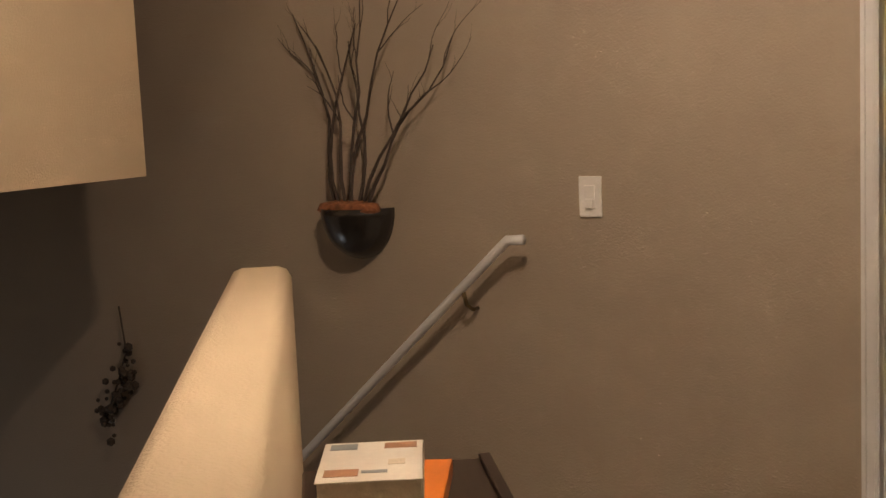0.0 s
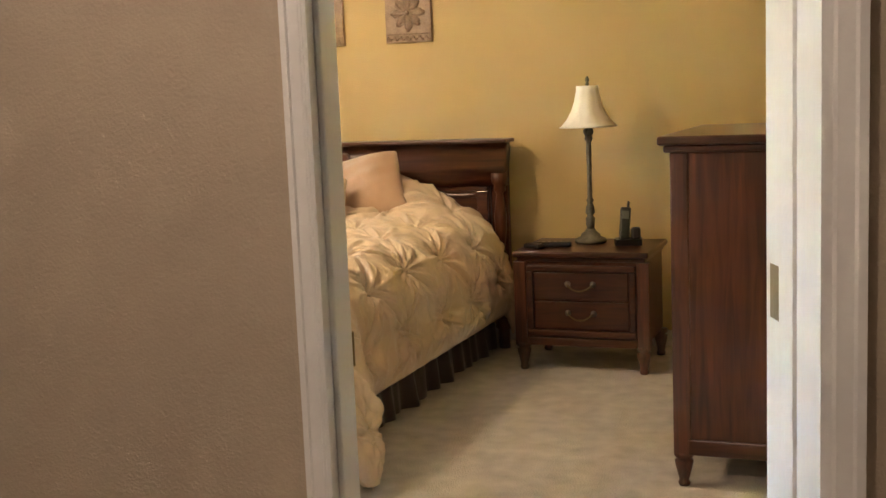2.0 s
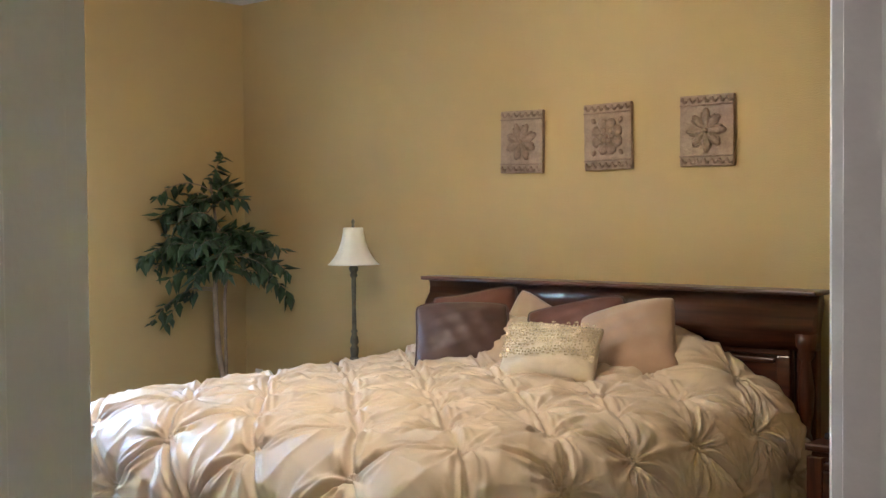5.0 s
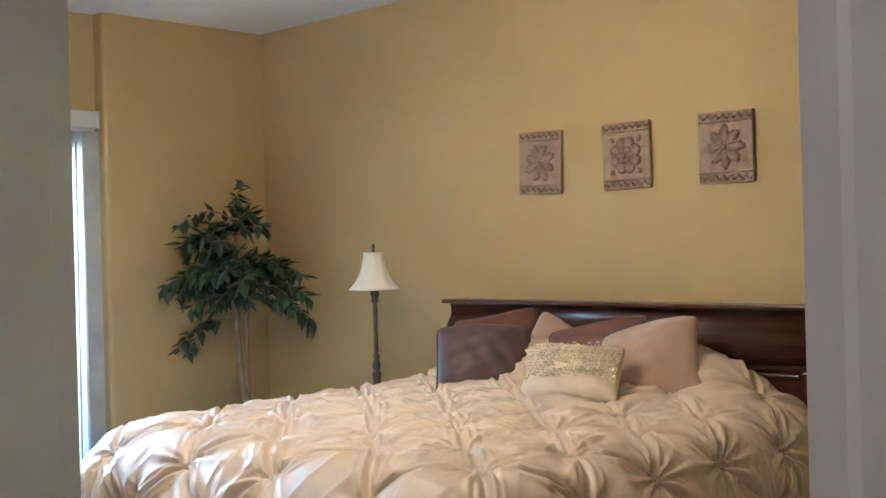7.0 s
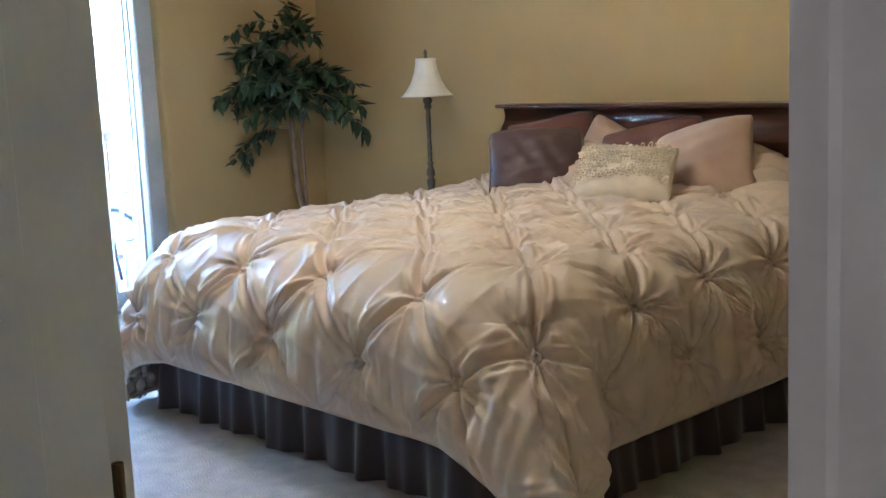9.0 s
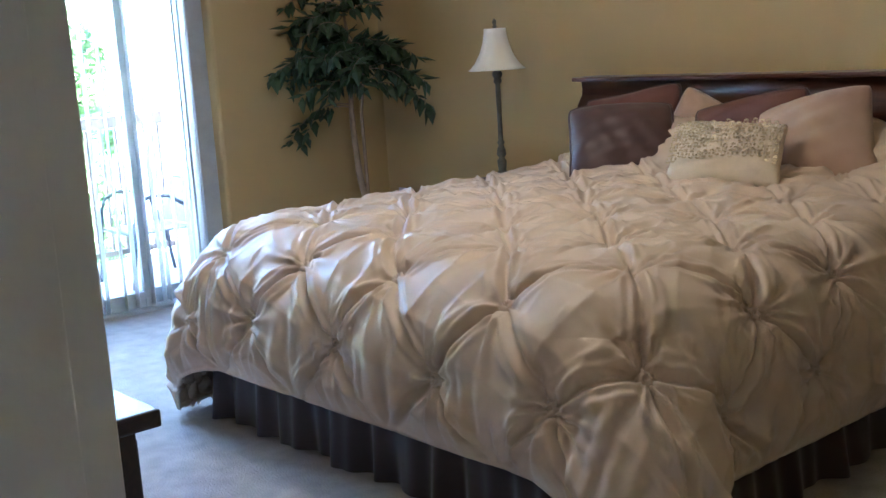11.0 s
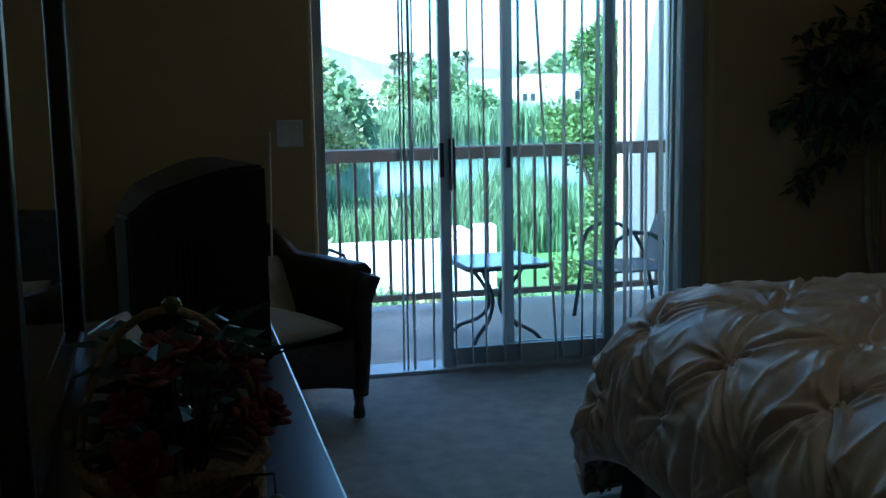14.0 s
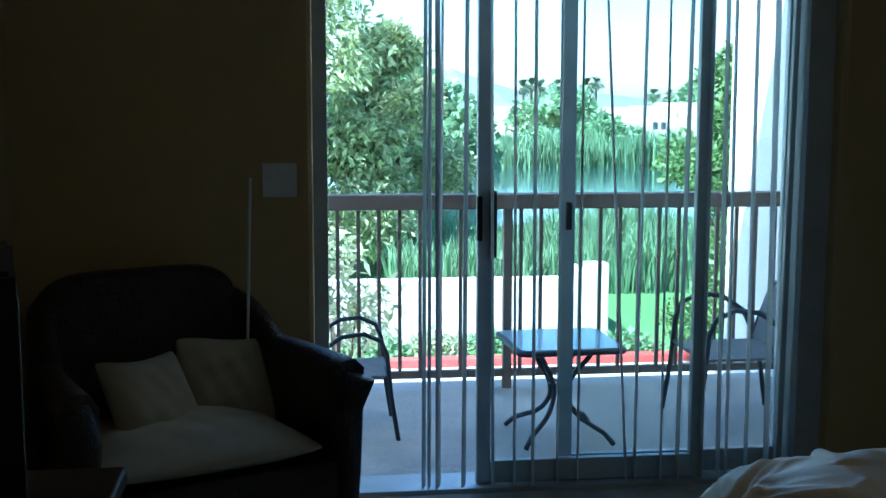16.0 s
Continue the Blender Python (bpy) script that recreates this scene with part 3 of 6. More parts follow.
    H += 0.005 * np.exp(-((hem - 0.012) / 0.006) ** 2)
    pts = np.stack([X, Y, Z], -1)
    nr = np.cross(np.gradient(pts, axis=1), np.gradient(pts, axis=0))
    nr /= np.linalg.norm(nr, axis=-1, keepdims=True) + 1e-9
    pts = pts + nr * (H - 0.012)[..., None]
    pts[..., 2] = np.maximum(pts[..., 2], 0.03)
    faces = [(j * nu + i, j * nu + i + 1, (j + 1) * nu + i + 1, (j + 1) * nu + i) for j in range(nv - 1) for i in range(nu - 1)]
    me = bpy.data.meshes.new("comforter")
    me.from_pydata(pts.reshape(-1, 3).tolist(), [], faces)
    me.materials.append(M_SATIN)
    me.polygons.foreach_set("use_smooth", [True] * len(me.polygons))
    holder = tagged(new("comforter"), "champagne satin comforter with gathered pinch pleats on the bed", "comforter")
    ob = new("cover", me)
    ob.parent = holder
    # small gathered knots at the pinches
    knot = bmesh.new()
    rows = []
    for j in range(5):
        r0 = (0.002, 0.007, 0.013, 0.019, 0.026)[j]
        rows.append([knot.verts.new((r0 * (1 + 0.25 * math.cos(5 * k)) * math.cos(k * 0.3491), r0 * math.sin(k * 0.3491), (0.004, 0.010, 0.012, 0.008, -0.004)[j] + 0.004 * (-1) ** k * (j > 0))) for k in range(18)])
    for p, q in zip(rows, rows[1:]):
        for k in range(18):
            knot.faces.new((p[k], q[k], q[(k + 1) % 18], p[(k + 1) % 18]))
    knot.faces.new(rows[0])
    knot_me = bpy.data.meshes.new("gather")
    knot.to_mesh(knot_me)
    knot.free()
    knot_me.materials.append(M_SATIN)
    for p in knot_me.polygons:
        p.use_smooth = True
    for pu, pv in P:
        if u0 + 0.06 < pu < u1 - 0.06 and v0 + 0.06 < pv < 6.75:
            i = int((pu - u0) / (u1 - u0) * (nu - 1) + 0.5)
            j = int((pv - v0) / (v1 - v0) * (nv - 1) + 0.5)
            if pts[j, i, 2] < 0.12:
                continue
            g = new("gather", knot_me)
            g.matrix_world = Matrix.Translation(pts[j, i]) @ Vector(nr[j, i]).to_track_quat("Z", "Y").to_matrix().to_4x4() @ Matrix.Rotation(rnd.uniform(0, 6.28), 4, "Z")
            g.parent = holder
    s = ob.modifiers.new("thick", "SOLIDIFY")
    s.thickness, s.offset = 0.016, -1
    return holder


comforter()


def cushion(name, w, h, t, m, material, label, group="", piping=None, seed=0):
    """A stuffed cushion: two puffed faces, pulled-in sides, pointed corners."""
    n_ = 40
    verts, faces = [], []
    rnd = random.Random(seed)
    o = [rnd.uniform(0, 6.28) for _ in range(6)]
    for side in (1, -1):
        for j in range(n_):
            for i in range(n_):
                a, b = i / (n_ - 1) * 2 - 1, j / (n_ - 1) * 2 - 1
                prof = max(0.0, (1 - abs(a) ** 2.6)) ** 0.6 * max(0.0, (1 - abs(b) ** 2.6)) ** 0.6
                x = a * w / 2 * (1 - 0.09 * (1 - b * b) - 0.07 * (b * b * a * a) ** 3 - 0.06 * max(b, 0))
                y = b * h / 2 * (1 - 0.06 * (1 - a * a) - 0.07 * (b * b * a * a) ** 3) - 0.035 * h * math.sin(2.1 * a + o[4]) * max(b, 0)
                wr = 0.06 * math.sin(a * 5 + o[0] + 2 * b) * math.sin(b * 4 + o[1]) + 0.035 * math.sin(a * 13 + 6 * b + o[2]) + 0.03 * math.sin(b * 15 - 4 * a + o[3])
                verts.append((x, y, side * t / 2 * prof * (1 + wr)))
    N = n_ * n_
    for s in (0, 1):
        for j in range(n_ - 1):
            for i in range(n_ - 1):
                q = (s * N + j * n_ + i, s * N + j * n_ + i + 1, s * N + (j + 1) * n_ + i + 1, s * N + (j + 1) * n_ + i)
                faces.append(q if s == 0 else q[::-1])
    me = bpy.data.meshes.new(name)
    me.from_pydata(verts, [], faces)
    me.materials.append(material)
    bm_ = bmesh.new()
    bm_.from_mesh(me)
    bmesh.ops.remove_doubles(bm_, verts=bm_.verts[:], dist=0.0004)
    bm_.to_mesh(me)
    bm_.free()
    for p in me.polygons:
        p.use_smooth = True
    ob = thing(name, m, label, "pillow", group)
    body = new("cushion_body", me)
    body.parent = ob
    if piping:
        pts = []
        for k in range(81):
            s = k / 80 * 4
            e, f = int(s) % 4, s - int(s)
            a, b = [(-1 + 2 * f, -1), (1, -1 + 2 * f), (1 - 2 * f, 1), (-1, 1 - 2 * f)][e]
            pts.append((a * w / 2 * (1 - 0.09 * (1 - b * b) - 0.07 * (b * b * a * a) ** 3 - 0.06 * max(b, 0)), b * h / 2 * (1 - 0.06 * (1 - a * a) - 0.07 * (b * b * a * a) ** 3) - 0.035 * h * math.sin(2.1 * a + o[4]) * max(b, 0), 0))
        part("piping", tube(pts, 0.006, 6), piping, ob, "corded edge", True)
    return ob


def lean(x, y, z, yaw, tilt, spin=0):
    return pose(x, y, z, 0, 0, yaw) @ pose(0, 0, 0, tilt) @ pose(0, 0, 0, 0, 0, spin)


M_BROWNSATIN = mat("brown_satin", (0.085, 0.048, 0.044), 0.42, scale=6, vary=0.2, bump=0.1, fine=200, sheen=0.12)
M_ROSESATIN = mat("copper_satin", (0.15, 0.062, 0.045), 0.45, scale=6, vary=0.2, bump=0.1, fine=200, sheen=0.12)
M_TAN = mat("tan_suede", (0.42, 0.28, 0.185), 0.75, scale=9, vary=0.08, bump=0.2, fine=250, sheen=0.5)
M_IVORY = mat("ivory_silk_pillow", (0.68, 0.58, 0.42), 0.45, scale=14, vary=0.1, bump=0.15, fine=200)
M_SEQUIN = mat("gold_sequin", (0.55, 0.46, 0.30), 0.38, 0.7, bump=0.0)
PB = M_BROWNSATIN
cushion("throw_pillow", 0.46, 0.40, 0.17, lean(-3.28, 6.72, 0.875, 30, 60, 6), M_ROSESATIN, "copper brown satin pillow leaning on the headboard", piping=PB, seed=1)
cushion("throw_pillow", 0.47, 0.37, 0.17, lean(-3.13, 6.46, 0.86, 40, 54, 3), M_BROWNSATIN, "dark brown satin pillow with corded edge on the bed", piping=PB, seed=2)
cushion("throw_pillow", 0.50, 0.36, 0.17, lean(-2.68, 6.72, 0.865, 18, 60, 10), M_ROSESATIN, "copper brown satin pillow behind the others", piping=PB, seed=3)
cushion("throw_pillow", 0.42, 0.38, 0.13, lean(-2.93, 6.76, 0.835, 24, 66, -22), M_TAN, "tan suede pillow half hidden on the bed", seed=4)
cushion("throw_pillow", 0.48, 0.40, 0.17, lean(-2.31, 6.56, 0.875, 4, 54, 17), M_TAN, "tan suede pillow leaning at a tilt on the bed", seed=5)
gold = cushion("throw_pillow", 0.46, 0.27, 0.14, lean(-2.49, 6.28, 0.855, 12, 54, 1), M_IVORY, "ivory silk pillow with rows of gold sequins", seed=6)
bm = bmesh.new()
rnd = random.Random(8)
for r_ in range(5):
    for c_ in range(17):
        a, b = -0.20 + c_ * 0.025 + rnd.uniform(-0.004, 0.004), 0.094 - r_ * 0.032 + rnd.uniform(-0.012, 0.012)
        u, v = a / 0.23, b / 0.135
        z = 0.070 * max(0, 1 - abs(u) ** 2.6) ** 0.6 * max(0, 1 - abs(v) ** 2.6) ** 0.6 * 1.03 + 0.003
        for k in range(6):
            an = k * math.pi / 3
            e = add_box(bm, -0.003, 0.003, -0.0045, 0.0045, -0.001, 0.001)
            bmesh.ops.transform(bm, matrix=Matrix.Translation((a + 0.0075 * math.cos(an), b + 0.015 * math.sin(an), z)) @ Euler((rnd.uniform(-0.5, 0.5), rnd.uniform(-0.5, 0.5), an)).to_matrix().to_4x4(), verts=bm.verts[-8:])
tagged(part("sequins", bm, M_SEQUIN, gold, "rows of gold sequins"), kind="stuff")


def table_lamp(m, label):
    t = thing("table_lamp", m, label, "lamp", "matching bedside lamps")
    part("base", lathe([(0.075, 0), (0.08, 0.008), (0.075, 0.02), (0.05, 0.03), (0.045, 0.045), (0.03, 0.055), (0.022, 0.07)], 24), M_BRONZE, t, "", True)
    prof = [(0.016, 0.06), (0.022, 0.09), (0.024, 0.12), (0.014, 0.135), (0.024, 0.15), (0.02, 0.18), (0.015, 0.19), (0.013, 0.2), (0.02, 0.212), (0.0125, 0.222), (0.0115, 0.35), (0.0135, 0.46), (0.012, 0.5), (0.022, 0.515), (0.016, 0.53), (0.026, 0.545), (0.024, 0.56), (0.01, 0.575), (0.01, 0.60)]
    part("stem", lathe(prof, 18), M_BRONZE, t, "", True)
    bm_ = bmesh.new()
    n_ = 48
    ring_ = []
    for z, r in ((0.575, 0.142), (0.585, 0.128), (0.61, 0.107), (0.65, 0.084), (0.70, 0.066), (0.75, 0.056), (0.775, 0.054)):
        ring_.append([bm_.verts.new((r * (1 - 0.035 * abs(math.cos(4 * 2 * math.pi * i / n_)) ** 6) * math.cos(2 * math.pi * i / n_), r * (1 - 0.035 * abs(math.cos(4 * 2 * math.pi * i / n_)) ** 6) * math.sin(2 * math.pi * i / n_), z)) for i in range(n_)])
    for a, b in zip(ring_, ring_[1:]):
        for i in range(n_):
            bm_.faces.new((a[i], a[(i + 1) % n_], b[(i + 1) % n_], b[i]))
    sh = part("shade", bm_, M_SHADE, t, "ivory bell shade", True)
    s = sh.modifiers.new("thick", "SOLIDIFY")
    s.thickness = 0.003
    part("harp", tube([(0, 0, 0.60), (0, 0, 0.785)], 0.003, 6), M_BRONZE, t)
    part("finial", lathe([(0.006, 0.775), (0.012, 0.783), (0.006, 0.79), (0.011, 0.80), (0.009, 0.812), (0.003, 0.822)], 12), M_BRONZE, t, "", True)
    return t


def nightstand(m, label):
    t = thing("nightstand", m, label, "nightstand", "matching nightstands")
    w, d, h = 0.60, 0.46, 0.585
    part("tabletop", box(-w / 2 - 0.03, w / 2 + 0.03, -d / 2 - 0.03, d / 2 + 0.01, h - 0.028, h, 0.008), M_WOOD, t)
    part("cornice", box(-w / 2 - 0.012, w / 2 + 0.012, -d / 2 - 0.012, d / 2, h - 0.05, h - 0.028, 0.006), M_WOOD, t)
    part("body", box(-w / 2, w / 2, -d / 2, d / 2, 0.13, h - 0.05), M_WOODZ, t)
    for s in (-1, 1):
        part("stile", box(s * w / 2 - 0.03, s * w / 2 + 0.03, -d / 2 - 0.014, -d / 2 + 0.04, 0.12, h - 0.05, 0.005), M_WOODZ, t)
        for yy in (-d / 2 + 0.015, d / 2 - 0.03):
            part("leg", turned_leg(0.135, 0.032, at=(s * (w / 2 - 0.005), yy, 0)), M_WOODZ, t, "", True)
    part("apron", box(-w / 2 + 0.03, w / 2 - 0.03, -d / 2 - 0.012, -d / 2 + 0.01, 0.125, 0.165, 0.005), M_WOOD, t)
    for x0, x1, z0, z1 in ((-w / 2 + 0.034, w / 2 - 0.034, 0.488, 0.518), (-w / 2 + 0.034, w / 2 - 0.034, 0.172, 0.204), (-w / 2 + 0.034, -w / 2 + 0.066, 0.204, 0.488), (w / 2 - 0.066, w / 2 - 0.034, 0.204, 0.488)):
        part("frame_moulding", box(x0, x1, -d / 2 - 0.02, -d / 2 + 0.01, z0, z1, 0.007), M_WOOD, t)
    for z0, z1 in ((0.21, 0.342), (0.35, 0.482)):
        dr_ = part("drawer", box(-w / 2 + 0.070, w / 2 - 0.070, -d / 2 - 0.010, -d / 2 + 0.02, z0, z1, 0.004), M_WOOD, t)
        zc = (z0 + z1) / 2 + 0.012
        part("drawer_pull", tube(arc(lambda q: (-0.062 + 0.124 * q, -d / 2 - 0.026 - 0.010 * math.sin(math.pi * q), zc - 0.030 * math.sin(math.pi * q) ** 0.8)), 0.0042, 8), M_BRASS, dr_, "dark brass bail pull", True)
        for sgn in (-1, 1):
            ro = lathe([(0.015, 0.0), (0.014, 0.004), (0.008, 0.007), (0.008, 0.012), (0.004, 0.016)], 14)
            bmesh.ops.transform(ro, matrix=pose(sgn * 0.062, -d / 2 - 0.010, zc, 90, 0, 0), verts=ro.verts[:])
            part("pull_rosette", ro, M_PEWTER, dr_, "pewter rosette", True)
    return t


ns = nightstand(pose(-1.14, 6.70, 0), "dark cherry nightstand with two drawers beside the bed")
ns2 = copy_thing(ns, pose(-4.20, 6.84, 0))
lampa = table_lamp(pose(-1.165, 6.785, 0.585), "tall bronze table lamp with ivory bell shade on nightstand")
copy_thing(lampa, pose(-4.205, 6.785, 0.585, 0, 0, 20))
# phone, remotes on the nightstand
t = thing("cordless_phone", pose(-0.96, 6.72, 0.585, 0, 0, 15), "black cordless phone standing in its charger", "phone")
part("charger", prism([(-0.062, -0.05), (0.062, -0.05), (0.068, 0.03), (0.05, 0.055), (-0.05, 0.055), (-0.068, 0.03)], 0, 0.03), M_BLACK, t)
bm = box(-0.026, 0.026, -0.012, 0.015, 0, 0.165, 0.010)
bmesh.ops.transform(bm, matrix=pose(-0.022, 0.005, 0.02, -16, 5), verts=bm.verts[:])
hs_ = part("handset", bm, M_BLACK, t)
bm = box(-0.017, 0.017, -0.0145, -0.011, 0.105, 0.145, 0.001)
bmesh.ops.transform(bm, matrix=pose(-0.022, 0.005, 0.02, -16, 5), verts=bm.verts[:])
part("display", bm, mat("grey_display", (0.12, 0.13, 0.12), 0.2, bump=0.0), hs_, "small grey display")
part("antenna", tube([(0.0, 0.05, 0.16), (0.006, 0.06, 0.205)], 0.006), M_BLACK, hs_)
bm = box(0.012, 0.058, -0.02, 0.03, 0.02, 0.085, 0.012)
bmesh.ops.transform(bm, matrix=pose(0, 0, 0, -10), verts=bm.verts[:])
part("speaker_block", bm, M_BLACK, t)

for x, y, a, l_ in ((-1.32, 6.62, 12, 0.19), (-1.39, 6.55, -25, 0.10)):
    t = thing("remote_control", pose(x, y, 0.585, 0, 0, a), "black remote control lying on the nightstand", "remote")
    part("shell", box(-l_ / 2, l_ / 2, -0.024, 0.024, 0, 0.024, 0.007), M_BLACK, t)
    bm = bmesh.new()
    for k in range(5):
        add_box(bm, -l_ / 2 + 0.02 + k * l_ * 0.15, -l_ / 2 + 0.032 + k * l_ * 0.15, -0.014, 0.014, 0.023, 0.026)
    part("buttons", bm, M_PEWTER, t)

# tall chest
t = thing("tall_chest", pose(-0.18, 5.42, 0), "tall dark cherry chest of drawers by the wall", "chest")
cw, cd, ch = 0.52, 0.86, 1.19
part("chest_top", box(-cw / 2 - 0.035, cw / 2, -cd / 2 - 0.035, cd / 2 + 0.035, ch - 0.03, ch, 0.008), M_WOOD, t)
part("cornice", box(-cw / 2 - 0.018, cw / 2, -cd / 2 - 0.018, cd / 2 + 0.018, ch - 0.055, ch - 0.03, 0.008), M_WOOD, t)
part("body", box(-cw / 2 + 0.01, cw / 2, -cd / 2 + 0.008, cd / 2 - 0.008, 0.12, ch - 0.055), M_WOODZ, t)
for sy in (-1, 1):
    for sx in (-1, 1):
        part("corner_stile", box(sx * (cw / 2 - 0.03) - 0.03, sx * (cw / 2 - 0.03) + 0.03, sy * (cd / 2 - 0.03) - 0.03, sy * (cd / 2 - 0.03) + 0.03, 0.11, ch - 0.055, 0.005), M_WOODZ, t)
        part("leg", turned_leg(0.12, 0.03, at=(sx * (cw / 2 - 0.03), sy * (cd / 2 - 0.03), 0)), M_WOODZ, t, "", True)
    part("side_rail", box(-cw / 2 + 0.05, cw / 2 - 0.05, sy * (cd / 2 - 0.004) - 0.006, sy * (cd / 2 - 0.004) + 0.006, 0.115, 0.17, 0.004), M_WOOD, t)
for k in range(5):
    z0 = 0.16 + k * 0.194
    dr_ = part("drawer", box(-cw / 2 - 0.012, -cw / 2 + 0.02, -cd / 2 + 0.065, cd / 2 - 0.065, z0, z0 + 0.18, 0.006), M_WOOD, t)
    for yy in (-0.2, 0.2):
        part("drawer_pull", tube(arc(lambda q: (-cw / 2 - 0.02 - 0.012 * math.sin(math.pi * q), yy - 0.05 + 0.1 * q, z0 + 0.095 - 0.02 * math.sin(math.pi * q))), 0.005, 8), M_PEWTER, dr_, "pewter bail pull", True)

# carved plaques over the bed
M_TERRA2 = mat("carved_stone_relief", (0.27, 0.19, 0.135), 0.85, scale=22, vary=0.25, bump=0.5)


def plaque(m, kind_, label):
    t = thing("wall_plaque", m, label, "plaque", "row of three plaques")
    w, h = 0.268, 0.316
    bm_ = box(-w / 2, w / 2, -0.022, 0.0, -h / 2, h / 2, 0.004)
    part("slab", bm_, M_TERRA, t)
    for s in (-1, 1):
        rel = bmesh.new()
        add_box(rel, -w / 2 + 0.003, w / 2 - 0.003, -0.031, -0.02, s * (h / 2 - 0.045) - 0.003, s * (h / 2 - 0.045) + 0.003, 0.002)
        for k in range(7):
            add_tube(rel, arc(lambda q: (-w / 2 + 0.022 + k * 0.0375 + 0.014 * (q * 2 - 1), -0.024 - 0.007 * math.sin(math.pi * q), s * (h / 2 - 0.022) + 0.010 * math.sin(math.pi * 2 * q)), 7), 0.006, 6)
        part("border_band", rel, M_TERRA2, t)
    fl = bmesh.new()
    for k in range(8):
        a = k * math.pi / 4 + (0.39 if kind_ else 0)
        L_ = 0.104 if k % 2 == 0 else 0.092
        if kind_ == 2:
            r_ = bmesh.ops.create_icosphere(fl, subdivisions=2, radius=1, matrix=pose(0.060 * math.cos(a), -0.022, 0.060 * math.sin(a)) @ Matrix.Diagonal((0.031, 0.016, 0.031, 1)))
        else:
            mm = Matrix.Rotation(-a, 4, "Y") @ pose(0.052, -0.022, 0) @ Matrix.Diagonal((L_ / 2, 0.016, 0.021, 1))
            r_ = bmesh.ops.create_icosphere(fl, subdivisions=2, radius=1, matrix=mm)
            add_tube(fl, [Matrix.Rotation(-a - 0.3, 4, "Y") @ Vector((0.03 + 0.018 * q, -0.027, 0.008 * math.sin(q * 1.4))) for q in range(4)], 0.005, 5)
    if kind_ == 2:
        for k in range(6):
            a = k * math.pi / 3
            bmesh.ops.create_icosphere(fl, subdivisions=2, radius=1, matrix=pose(0.028 * math.cos(a), -0.028, 0.028 * math.sin(a)) @ Matrix.Diagonal((0.017, 0.01, 0.017, 1)))
        for s in (-1, 1):
            for s2 in (-1, 1):
                bmesh.ops.create_icosphere(fl, subdivisions=2, radius=1, matrix=Matrix.Rotation(-math.atan2(s2, s), 4, "Y") @ pose(0.108, -0.022, 0) @ Matrix.Diagonal((0.016, 0.008, 0.012, 1)))
    bmesh.ops.create_icosphere(fl, subdivisions=2, radius=0.013, matrix=pose(0, -0.03, 0))
    part("flower_relief", fl, M_TERRA2, t, "", True)
    return t


for px, kk in ((-3.272, 1), (-2.752, 2), (-2.225, 0)):
    plaque(pose(px, YN - 0.002, 1.79, 0, {1: 1.2, 2: -0.6, 0: 0.4}[kk], 0), kk, "carved stone flower plaque hanging on the ochre wall")

# outlet by the ficus
t = thing("wall_outlet", pose(-5.42, YN, 0.40), "white plastic wall outlet low on the wall", "outlet")
part("plate", box(-0.035, 0.035, -0.006, 0, -0.057, 0.057, 0.003), M_WHITEPL, t)
for s in (-1, 1):
    part("socket", box(-0.017, 0.017, -0.009, -0.005, s * 0.024 - 0.014, s * 0.024 + 0.014, 0.002), M_WHITEPL, t)

# ficus tree
t = thing("ficus_tree", pose(-5.12, 6.62, 0), "artificial ficus tree with slim crooked trunk in the corner", "plant")
part("pot", lathe([(0.0, 0.0), (0.12, 0.0), (0.135, 0.02), (0.165, 0.27), (0.175, 0.28), (0.175, 0.31), (0.155, 0.31), (0.15, 0.27), (0.0, 0.265)], 28), mat("dark_glazed_pot", (0.06, 0.04, 0.03), 0.35), t, "", True)
rnd = random.Random(21)
trunk_pts = [(-0.02, -0.02, 0.26), (-0.025, 0.0, 0.45), (-0.055, -0.015, 0.62), (-0.095, 0.0, 0.8), (-0.105, 0.0, 0.95), (-0.12, 0.02, 1.15), (-0.13, 0.03, 1.4), (-0.14, 0.0, 1.65)]
part("trunk", tube(trunk_pts, [0.022, 0.020, 0.018, 0.0165, 0.015, 0.012, 0.009, 0.005], 10), M_BARK, t, "pale crooked trunk", True)
part("trunk", tube([(0.01, 0.02, 0.26), (-0.02, 0.01, 0.5), (-0.05, 0.03, 0.75), (-0.04, 0.02, 0.95), (-0.02, 0.04, 1.15), (0.02, 0.03, 1.35)], [0.011, 0.010, 0.010, 0.009, 0.007, 0.004], 8), M_BARK, t, "", True)
leaf_v, leaf_f = [], []
twigs = bmesh.new()


def leaf_at(p, d, size, verts=leaf_v, faces=leaf_f):
    """A pointed folded leaf of six triangles."""
    d = d.normalized()
    s = d.cross(Vector((rnd.uniform(-0.3, 0.3), rnd.uniform(-0.3, 0.3), 1))).normalized()
    u = s.cross(d)
    k = len(verts)
    w = size * 0.27
    for q in (p, p + d * size * 0.35 + s * w - u * w * 0.3, p + d * size * 0.35 + u * w * 0.25, p + d * size * 0.35 - s * w - u * w * 0.3, p + d * size - u * size * 0.15):
        verts.append(tuple(q))
    faces += [(k, k + 1, k + 2), (k, k + 2, k + 3), (k + 1, k + 4, k + 2), (k + 2, k + 4, k + 3)]


